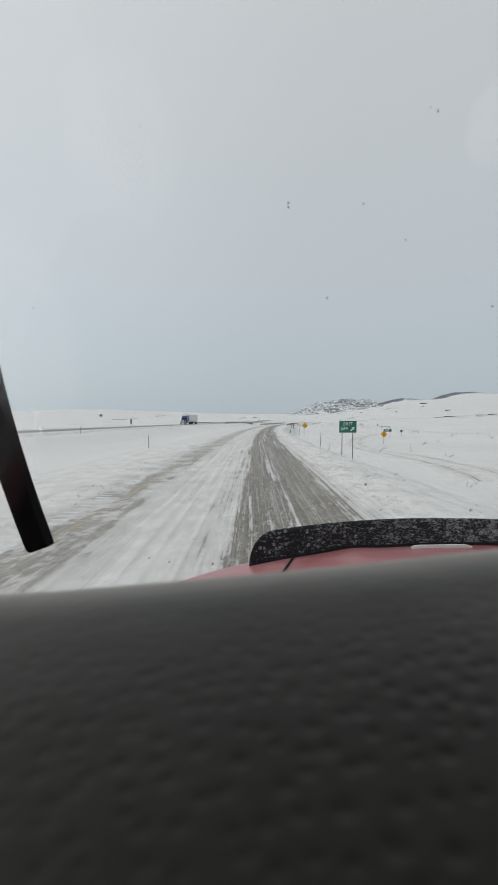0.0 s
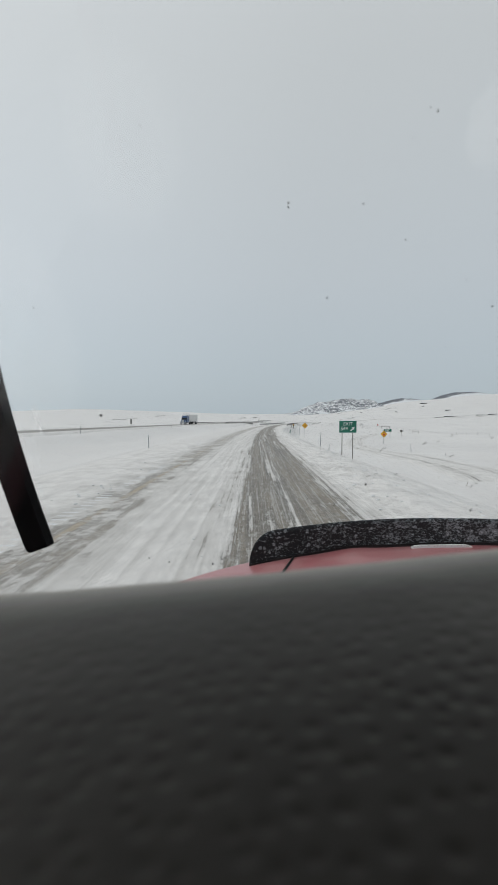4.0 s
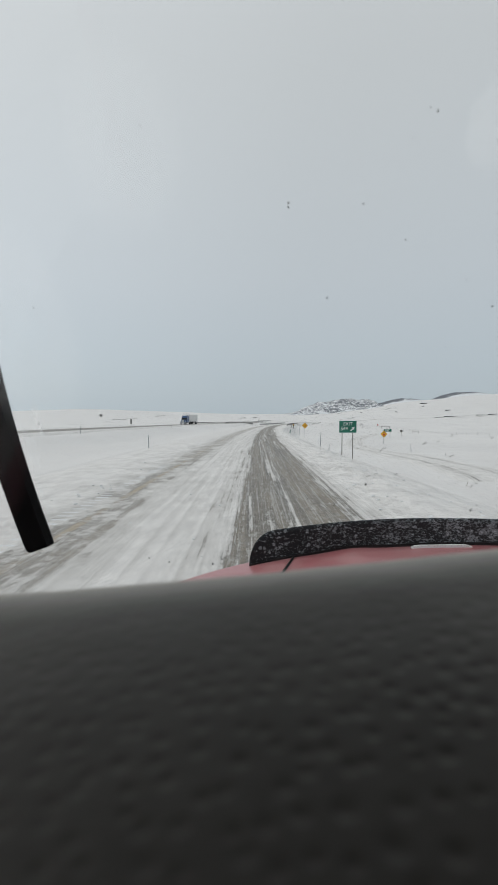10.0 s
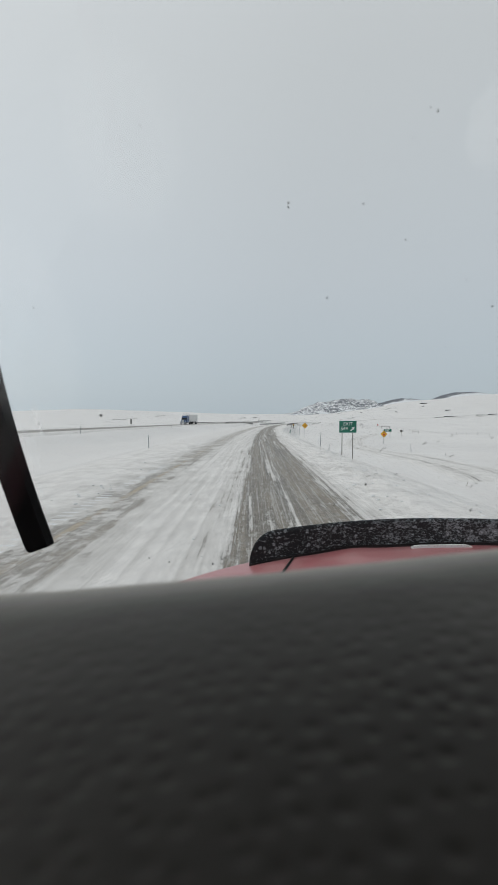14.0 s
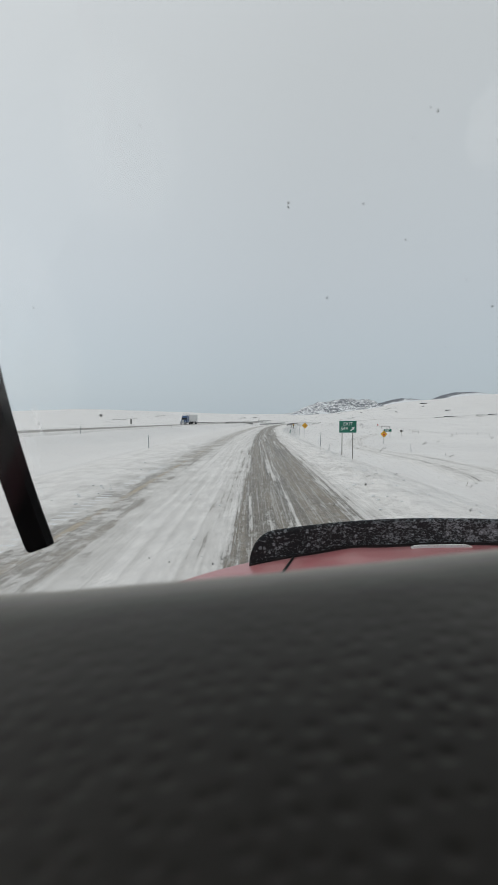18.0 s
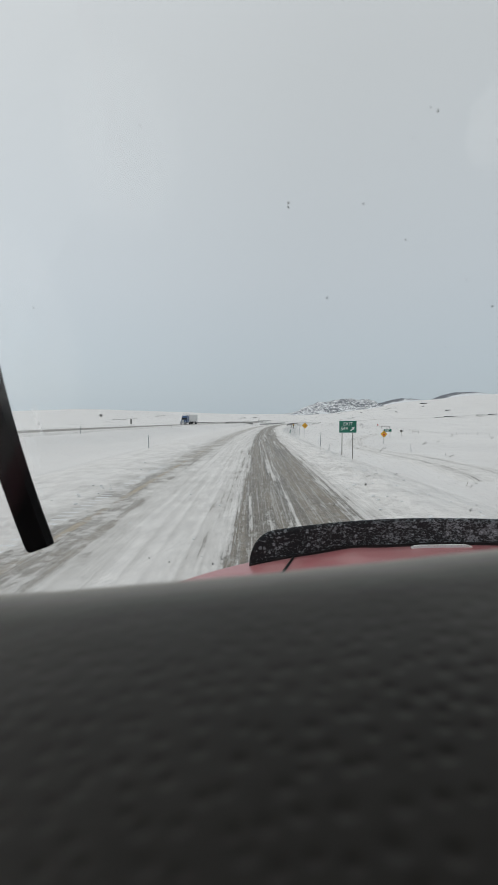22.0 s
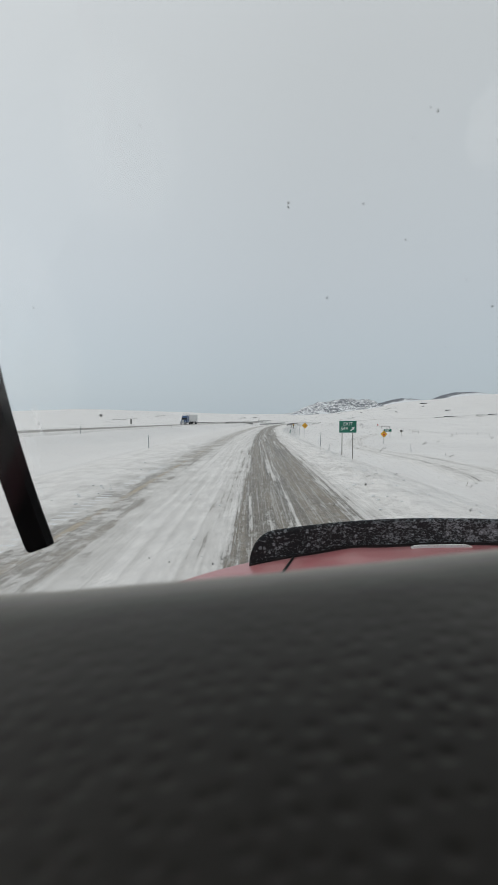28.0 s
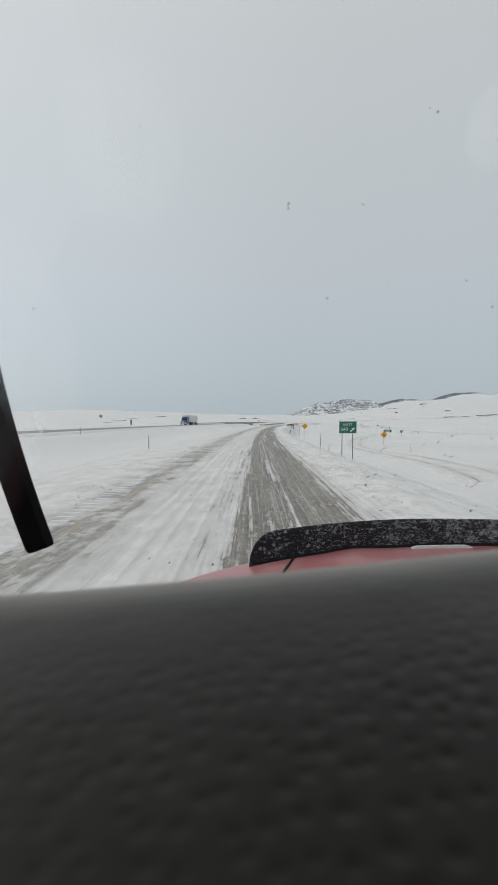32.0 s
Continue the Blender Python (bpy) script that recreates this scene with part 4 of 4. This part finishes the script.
board_sign(-39.1 - 2.5, 144.0, 174, 0.6, 1.7, 2.0, "back of a tall narrow sign beyond the opposite carriageway", M_CONC_D, 1, 0)

bx, by = (float(v) for v in at_road(440.0, OPP - 9.5))
back = empty("warning_sign", pose(bx, by, land_z(bx, by), 0, 0, 172), "grey back of a diamond warning sign beyond the opposite carriageway", "road sign")
part("post", square_post(bmesh.new(), 0, -0.5, 3.3, 0.075), M_STEEL, back)
bm = box(-0.55, 0.55, -0.01, 0.01, -0.55, 0.55)
bmesh.ops.transform(bm, verts=bm.verts, matrix=Matrix.Translation((0, -0.055, 2.7)) @ Matrix.Rotation(radians(45), 4, "Y"))
part("panel", bm, M_CONC_D, back)
sx0, sy0 = 63.0, 214.0
stop = empty("stop_sign", pose(sx0, sy0, land_z(sx0, sy0), 0, 0, -12), "red stop sign on a steel post at the ramp's end", "road sign")
part("post", square_post(bmesh.new(), 0, -0.5, 2.75, 0.07), M_STEEL, stop)
for name, r, y0, mat in (("panel", 0.42, -0.055, M_WHITE), ("field", 0.395, -0.065, M_SIGNRED)):
    bm = prism([(r * math.cos(radians(22.5 + 45 * k)), r * math.sin(radians(22.5 + 45 * k))) for k in range(8)], 0.012)
    bmesh.ops.transform(bm, verts=bm.verts, matrix=Matrix.Translation((0, y0, 2.35)))
    stop_panel = part(name, bm, mat, stop if name == "panel" else stop_panel)
lettering("STOP", 0.30, M_WHITE, stop_panel, 0.0, 2.35, -0.073)

# mile marker that leans over in the snow
mx, my = 10.66, 125.0
mile = empty("mile_marker", pose(mx, my, land_z(mx, my), 0, 14, 0), "leaning green mile marker plate on a bent steel post", "road sign")
part("post", square_post(bmesh.new(), 0, -0.4, 1.9, 0.06), M_STEEL, mile)
plate = part("plate", box(-0.15, 0.15, -0.05, -0.035, 0.95, 2.0, 0.01), M_GREEN, mile)
for k in range(3):
    part("digit_bar", box(-0.07, 0.07, -0.054, -0.048, 1.15 + 0.26 * k, 1.33 + 0.26 * k), M_WHITE, plate)


# ---- delineator posts ----
def delineator(x, y, h, lean=0.0):
    ob = empty("delineator_post", pose(x, y, land_z(x, y) if abs(to_road(np.array([x]), np.array([y]))[1][0]) > 9 else -0.25, 0, lean, 0),
               "thin steel roadside delineator post standing in snow", "post", "delineator posts")
    bm = prism([(-0.035, -0.4), (0.035, -0.4), (0.035, h), (0.0, h + 0.02), (-0.035, h)], 0.022)
    part("stake", bm, M_STEEL, ob)
    part("reflector", box(-0.03, 0.03, -0.02, -0.0115, h - 0.20, h - 0.06), M_WHITE, ob)
    return ob


for x, y, h, lean in [(7.5, 47, 1.25, 2), (10.1, 56, 1.25, -1), (9.85, 90, 1.3, 1), (22.4, 60, 1.15, -2), (-9.2, 100, 1.15, 0), (14.5, 22, 1.3, 2), (-9.4, 38, 1.2, -1)]:
    delineator(x, y, h, lean)
for s in (-150, -90, -30, 160, 205, 255, 345, 400, 460, 520):
    for u in (9.6, -9.6):
        x, y = at_road(s, u)
        delineator(float(x), float(y), 1.2, (s % 7) - 3)
for s in (60, 115, 170, 230):
    x, y = at_road(s, OPP + 8.6)
    delineator(float(x), float(y), 1.15, (s % 5) - 2)


# ---- guard rails ----
def rail_line(s0, s1, u, z0, label, profile, post_step, post_mat, heights, flare=0.0):
    """A rail with its posts along the road. profile: (out, up) points of the beam's section; heights: bases of the beams."""
    x0, y0 = at_road(s0, u)
    base = empty("guard_rail", pose(float(x0), float(y0), z0), label, "guard rail", "guard rails")
    ss_ = np.arange(s0, s1 + 0.01, 2.0)
    side = 1 if u > -20 and u > 0 or u < -36 else -1

    def off(s):
        return u + side * flare * max(0.0, 1 - (s - s0) / 14.0) ** 2
    for hb in heights:
        vs, fs = [], []
        c = len(profile)
        for s in ss_:
            for o, up in profile:
                x, y = at_road(s, off(s) + o * side)
                vs.append((float(x) - float(x0), float(y) - float(y0), hb + up))
        for k in range(len(ss_) - 1):
            for j in range(c):
                a, b = k * c + j, k * c + (j + 1) % c
                fs.append((a, b, b + c, a + c))
        fs.append(tuple(range(c))), fs.append(tuple(range((len(ss_) - 1) * c, len(ss_) * c))[::-1])
        mesh_object("beam", vs, fs, M_RAIL, base)
    top = max(heights) + max(p[1] for p in profile) - 0.04
    bm = box(-0.06, 0.06, -0.06, 0.06, -0.9, top, 0.01)
    me = None
    for s in np.arange(s0 + 0.8, s1, post_step):
        x, y = at_road(s, off(s) + side * 0.17)
        m = Matrix.Translation((float(x) - float(x0), float(y) - float(y0), 0)) @ Matrix.Rotation(-heading(s), 4, "Z")
        if me is None:
            ob = part("post", bm, post_mat, base)
            me = ob.data
        else:
            ob = new("post", me)
            ob.parent = base
        ob.matrix_local = m
    return base


W_BEAM = [(0.0, 0.0), (-0.08, 0.05), (-0.08, 0.11), (-0.01, 0.155), (-0.08, 0.20), (-0.08, 0.26), (0.0, 0.31), (0.012, 0.31), (-0.06, 0.25), (0.005, 0.155), (-0.06, 0.06), (0.012, 0.0)]
TUBE = [(-0.08, 0.0), (0.08, 0.0), (0.08, 0.16), (-0.08, 0.16)]
rail_line(180, 288, 6.2, 0.0, "grey ribbed guard rail on short posts, half drifted with snow", W_BEAM, 1.9, M_WOOD, [0.42], 3.2)
rail_line(214, 288, -6.4, 0.0, "grey double-tube guard rail along the snowy median", TUBE, 1.9, M_STEEL, [0.28, 0.62], 1.5)
rail_line(319, 352, -6.4, 0.0, "grey double-tube guard rail beyond the bridge", TUBE, 1.9, M_STEEL, [0.28, 0.62])
rail_line(226, 288, OPP + 6.2, OPP_Z, "grey guard rail on close posts beside the opposite carriageway", W_BEAM, 1.9, M_WOOD, [0.42])
rail_line(319, 392, OPP + 6.2, OPP_Z, "grey guard rail on close posts beside the opposite carriageway", W_BEAM, 1.9, M_WOOD, [0.42])
rail_line(200, 288, OPP - 6.2, OPP_Z, "long grey guard rail on the far side of the opposite carriageway", W_BEAM, 1.9, M_WOOD, [0.42])
rail_line(319, 450, OPP - 6.2, OPP_Z, "long grey guard rail on the far side of the opposite carriageway", W_BEAM, 1.9, M_WOOD, [0.42])


# striped marker at the flared end of the right-hand rail
ex, ey = (float(v) for v in at_road(179.6, 9.3))
marker = empty("object_marker", pose(ex, ey, 0.0, 0, 0, -math.degrees(heading(180))), "yellow and black striped end marker on the guard rail", "road sign")
part("post", square_post(bmesh.new(), 0.0, -1.2, 0.70, 0.10), M_WOOD, marker)
plate = part("plate", box(-0.32, 0.32, -0.075, -0.052, 0.15, 0.82, 0.012), M_YELLOW, marker)
for k in range(-1, 3):
    lo, hi = 0.15 + 0.28 * k, 0.29 + 0.28 * k
    outline = [(x, min(max(z, 0.16), 0.81)) for x, z in ((-0.31, lo), (0.31, lo + 0.30), (0.31, hi + 0.30), (-0.31, hi))]
    if max(z for _, z in outline) - min(z for _, z in outline) > 0.1:
        bm = prism(outline, 0.006)
        bmesh.ops.transform(bm, verts=bm.verts, matrix=Matrix.Translation((0, -0.079, 0)))
        part("stripe", bm, M_SIGNBLACK, plate)


# ---- the two bridges ----
def bridge(centre, z0, label):
    s0, s1 = 287.0, 319.0
    x0, y0 = at_road((s0 + s1) / 2, centre)
    turn = -heading((s0 + s1) / 2)
    ob = empty("road_bridge", Matrix.Translation((float(x0), float(y0), z0)) @ Matrix.Rotation(turn, 4, "Z"), label, "bridge", "the two road bridges")
    half = (s1 - s0) / 2
    part("deck", box(-6.75, 6.75, -half, half, -0.75, -0.12, 0.03), M_CONC_D, ob)
    for x in (-5.0, -1.7, 1.7, 5.0):
        part("girder", box(x - 0.22, x + 0.22, -half + 0.4, half - 0.4, -1.75, -0.75), M_CONC_D, ob)
    for y0_ in (-half - 0.4, half - 0.9):
        part("abutment", box(-6.9, 6.9, y0_, y0_ + 1.3, -5.2, -0.76, 0.05), M_CONC, ob)
    for y0_ in (-5.2, 4.6):
        for x in (-4.5, 0, 4.5):
            part("pier", rod((x, y0_, -5.6), (x, y0_, -1.75), 0.42, seg=14), M_CONC_D, ob)
    n = 7
    length = 2 * half / n
    for sx in (-1, 1):
        for k in range(n):
            y = -half + k * length
            x = sx * 6.5
            seg = prism([(-0.23, -0.12), (0.23, -0.12), (0.23, 0.0), (0.15, 0.22), (0.13, 0.82), (-0.13, 0.82), (-0.15, 0.22), (-0.23, 0.0)], length - 0.05)
            bmesh.ops.transform(seg, verts=seg.verts, matrix=Matrix.Translation((x, y + length / 2, 0)))
            part("parapet_segment", seg, M_CONC, ob)
    return ob


bridge(0.0, 0.0, "concrete road bridge with solid parapets, deck covered in snow")
bridge(OPP, OPP_Z, "concrete bridge of the opposite carriageway over a snowy underpass")

# worn centre-line dashes that show where the snow is swept off
for k in range(-6, 30):
    s = 6.2 + 12.2 * k
    if s > 24 or s < 3:
        bm = box(-0.055, 0.055, -1.5, 1.5, 0, 0.008)
        ob = part("lane_dash", bm, M_PAINT_LINE)
        x, y = at_road(s, -0.46)
        ob.matrix_world = Matrix.Translation((float(x), float(y), 0.006)) @ Matrix.Rotation(-heading(s), 4, "Z")
        tagged(ob, "worn white lane dash painted on asphalt", "road marking", "lane dashes", "structure")

# snow-filled rumble grooves in the left shoulder
bm = box(-0.20, 0.20, -0.055, 0.055, -0.01, 0.022, 0.008)
groove = part("rumble_groove", bm, M_CLOD)
for k in range(44):
    ob = groove if k == 0 else new("rumble_groove", groove.data)
    s = 5.0 + 0.42 * k
    x, y = at_road(s, -4.72 + 0.04 * math.sin(k * 1.7))
    ob.matrix_world = Matrix.Translation((float(x), float(y), -0.040)) @ Matrix.Rotation(-heading(s), 4, "Z")
    tagged(ob, "snow-filled rumble strip groove in the shoulder", "rumble strip", "rumble grooves", "structure")


# ---- oncoming lorry on the opposite carriageway ----
def lorry(s):
    x0, y0 = at_road(s, OPP - 1.6)
    ob = empty("semi_truck", Matrix.Translation((float(x0), float(y0), OPP_Z)) @ Matrix.Rotation(math.pi - heading(s), 4, "Z"),
               "blue truck with a long white box trailer on the opposite carriageway", "truck")
    ident = Matrix.Identity(4)
    trailer = part("trailer_box", box(-1.3, 1.3, -18.5, -3.6, 1.15, 4.1, 0.05), M_VAN, ob, "white box trailer")
    for k in range(12):
        y = -17.8 + 1.22 * k
        for x in (-1.31, 1.31):
            part("rib", box(x - 0.012, x + 0.012, y - 0.02, y + 0.02, 1.25, 4.0), M_VAN, trailer)
    part("trailer_door", box(-1.22, 1.22, -18.56, -18.5, 1.25, 4.0, 0.02), M_VAN, trailer)
    part("sleeper", box(-1.22, 1.22, -3.2, -1.1, 1.0, 3.5, 0.12), M_BLUE, ob)
    part("cab", box(-1.12, 1.12, -1.1, 0.5, 1.0, 2.95, 0.12), M_BLUE, ob)
    part("windscreen", box(-1.0, 1.0, 0.49, 0.53, 2.0, 2.75, 0.03), M_SIGNBLACK, ob)
    part("nose", box(-0.78, 0.78, 0.5, 2.7, 0.9, 1.95, 0.16), M_BLUE, ob)
    part("grille", box(-0.55, 0.55, 2.68, 2.76, 0.75, 1.80, 0.03), M_CHROME, ob)
    part("bumper", box(-1.22, 1.22, 2.5, 2.85, 0.40, 0.80, 0.06), M_CHROME, ob)
    for x in (-1.02, 1.02):
        part("fender", box(x - 0.24, x + 0.24, 0.9, 2.5, 0.85, 1.25, 0.14), M_BLUE, ob)
        part("headlight", box(x - 0.15, x + 0.15, 2.45, 2.62, 0.95, 1.18, 0.04), M_WHITE, ob)
        part("exhaust_stack", rod((x * 1.15, -0.95, 1.2), (x * 1.15, -0.95, 4.0), 0.075), M_CHROME, ob)
        part("side_mirror", box(x * 1.3 - 0.06, x * 1.3 + 0.06, 0.3, 0.4, 2.0, 2.6, 0.02), M_CHROME, ob)
        part("fuel_tank", rod((x, -2.4, 0.75), (x, -0.6, 0.75), 0.32, seg=14), M_CHROME, ob)
        wheel(x, 1.7, ob, ident, 0.28)
        for y in (-4.2, -5.5, -15.6, -16.9):
            wheel(x, y, ob, ident, 0.48)
    part("chassis", box(-0.5, 0.5, -6.0, 2.4, 0.7, 1.0), M_BLACK, ob)
    part("trailer_frame", box(-0.6, 0.6, -18.3, -3.8, 0.95, 1.15), M_BLACK, ob)
    for x in (-0.8, 0.8):
        part("landing_leg", rod((x, -7.6, 0.25), (x, -7.6, 1.15), 0.07), M_STEEL, ob)
    for x in (-0.9, 0.9):
        part("mud_flap", box(x - 0.3, x + 0.3, -17.7, -17.67, 0.25, 0.95), M_BLACK, ob)
    return ob


lorry(172)


# ---- fences ----
def fence(points, step, label, wires=(0.45, 0.8, 1.1)):
    (xa, ya), (xb, yb) = points
    n = max(2, int(math.hypot(xb - xa, yb - ya) / step))
    g0 = land_z(xa, ya)
    ob = empty("wire_fence", pose(xa, ya, g0), label, "fence", "wire fences")
    me, tops = None, []
    for k in range(n + 1):
        x, y = xa + (xb - xa) * k / n, ya + (yb - ya) * k / n
        g = land_z(x, y)
        tops.append(Vector((x - xa, y - ya, g - g0)))
        if me is None:
            p = part("post", rod((0, 0, -0.4), (0, 0, 1.15), 0.035, 0.03, 6), M_WOOD, ob)
            me = p.data
        else:
            p = new("post", me)
            p.parent = ob
        p.location = tops[-1]
    for w in wires:
        bm = bmesh.new()
        for a, b in zip(tops, tops[1:]):
            add_rod(bm, a + Vector((0, 0, w)), b + Vector((0, 0, w)), 0.012, seg=3)
        part("wire", bm, M_STEEL, ob)
    return ob


def along(s0, s1, u0, u1):
    a, b = at_road(s0, u0), at_road(s1, u1)
    return (float(a[0]), float(a[1])), (float(b[0]), float(b[1]))


fence(along(325, 620, 17, 17), 5.0, "wire fence on wooden posts along the snowy verge")
fence(along(150, 325, 75, 30), 6.0, "wire fence on wooden posts crossing the snowfield")
fence(along(60, 320, -62, -58), 7.0, "wire fence beyond the opposite carriageway")


def gate(x, y, turn, w):
    g = land_z(x, y)
    ob = empty("fence_brace", pose(x, y, g, 0, 0, turn), "short wooden fence brace standing alone in snow", "fence", "fence braces")
    for px in (-w / 2, w / 2):
        part("post", rod((px, 0, -0.4), (px, 0, 1.35), 0.09, 0.08, 8), M_WOOD, ob)
    part("rail", rod((-w / 2, 0, 1.05), (w / 2, 0, 1.05), 0.06, seg=8), M_WOOD, ob)
    return ob


for x, y, turn, w in [(66, 172, 0, 2.4), (52, 232, 12, 2.2), (60, 228, -6, 2.6), (70, 224, 4, 4.2)]:
    gate(x, y, turn, w)


# ---- shrubs, grass and snow clods ----
def shrub(x, y, size, seed, label):
    rng = random.Random(seed)
    ob = empty("shrub", pose(x, y, land_z(x, y)), label, "shrub", "bare roadside shrubs")
    stems, leaves = bmesh.new(), []
    for k in range(26):
        a, r = rng.uniform(0, 6.28), rng.uniform(0.1, 0.55) * size
        foot = Vector((r * 0.5 * math.cos(a), r * 0.5 * math.sin(a), -0.1))
        tip = Vector((r * 1.6 * math.cos(a + rng.uniform(-0.4, 0.4)), r * 1.6 * math.sin(a), rng.uniform(0.55, 1.0) * size))
        add_rod(stems, foot, tip, 0.022 * size, 0.006 * size, 5)
        for j in range(16):
            leaves.append(foot.lerp(tip, rng.uniform(0.35, 1.0)) + Vector([rng.gauss(0, 0.10 * size) for _ in range(3)]))
    part("stems", stems, M_TWIG, ob)
    vs, fs = [], []
    for p in leaves:
        n = Vector([rng.gauss(0, 1) for _ in range(3)]).normalized()
        t = n.orthogonal().normalized() * 0.09 * size
        b = n.cross(t).normalized() * 0.028 * size
        i = len(vs)
        vs += [p - t, p + b, p + t, p - b]
        fs.append((i, i + 1, i + 2, i + 3))
    mesh_object("twig_crown", vs, fs, M_TWIG, ob)
    return ob


for k in range(9):
    x, y = at_road(-152 + 2.2 * k, 19 + 1.3 * (k % 3))
    shrub(float(x), float(y), 1.2 + 0.25 * (k % 3), 200 + k, "dark leafless shrub in a roadside hedge on snow")
for k, (s, u) in enumerate([(-35, -70), (-28, -76), (-60, -66), (-10, -64), (35, -75)]):
    x, y = at_road(s, u)
    shrub(float(x), float(y), 1.3, 300 + k, "dark leafless shrub on the open snowfield")

rng = random.Random(7)
vs, fs = [], []
for k in range(900):
    s, u = rng.uniform(6, 160), rng.choice((-1, 1)) * rng.uniform(11, 26 if rng.random() < 0.6 else 70)
    if u < 0 and abs(u - OPP) < 9:
        continue
    x, y = at_road(s, u)
    x, y = float(x), float(y)
    if u > 0 and rng.random() < 0.35:
        continue
    g = land_z(x, y)
    for j in range(5):
        a, h = rng.uniform(0, 6.28), rng.uniform(0.06, 0.20)
        dx_, dy_ = 0.10 * math.cos(a), 0.10 * math.sin(a)
        i = len(vs)
        vs += [(x - dy_ * 0.08, y + dx_ * 0.08, g - 0.03), (x + dy_ * 0.08, y - dx_ * 0.08, g - 0.03), (x + dx_, y + dy_, g + h)]
        fs.append((i, i + 1, i + 2))
tagged(mesh_object("grass_tufts", vs, fs, M_STRAW), "thin dry grass blades that stick out of the snow", "grass", kind="stuff")

vs, fs = [], []
bm = bmesh.new()
bmesh.ops.create_icosphere(bm, subdivisions=1, radius=1.0)
ball_v, ball_f = [v.co.copy() for v in bm.verts], [[v.index for v in f.verts] for f in bm.faces]
bm.free()
for k in range(520):
    side = rng.random()
    s = 5 + 85 * rng.random() ** 1.5
    u = rng.uniform(3.2, 8.0) if side < 0.72 else rng.uniform(-6.2, -4.8) if side < 0.9 else rng.uniform(-3.5, -0.4)
    r = rng.uniform(0.015, 0.055) * (0.6 if side > 0.9 else 1)
    x, y = at_road(s, u)
    z = float(main_z(np.array([s]), np.array([u]))[0])
    i = len(vs)
    for v in ball_v:
        q = r * rng.uniform(0.7, 1.25)
        vs.append((float(x) + v.x * q * 1.3, float(y) + v.y * q, z + r * 0.3 + v.z * q * 0.7))
    fs += [tuple(i + j for j in f) for f in ball_f]
tagged(mesh_object("snow_clods", vs, fs, M_CLOD), "small clods of ploughed snow along the road's edges", "snow", kind="stuff")
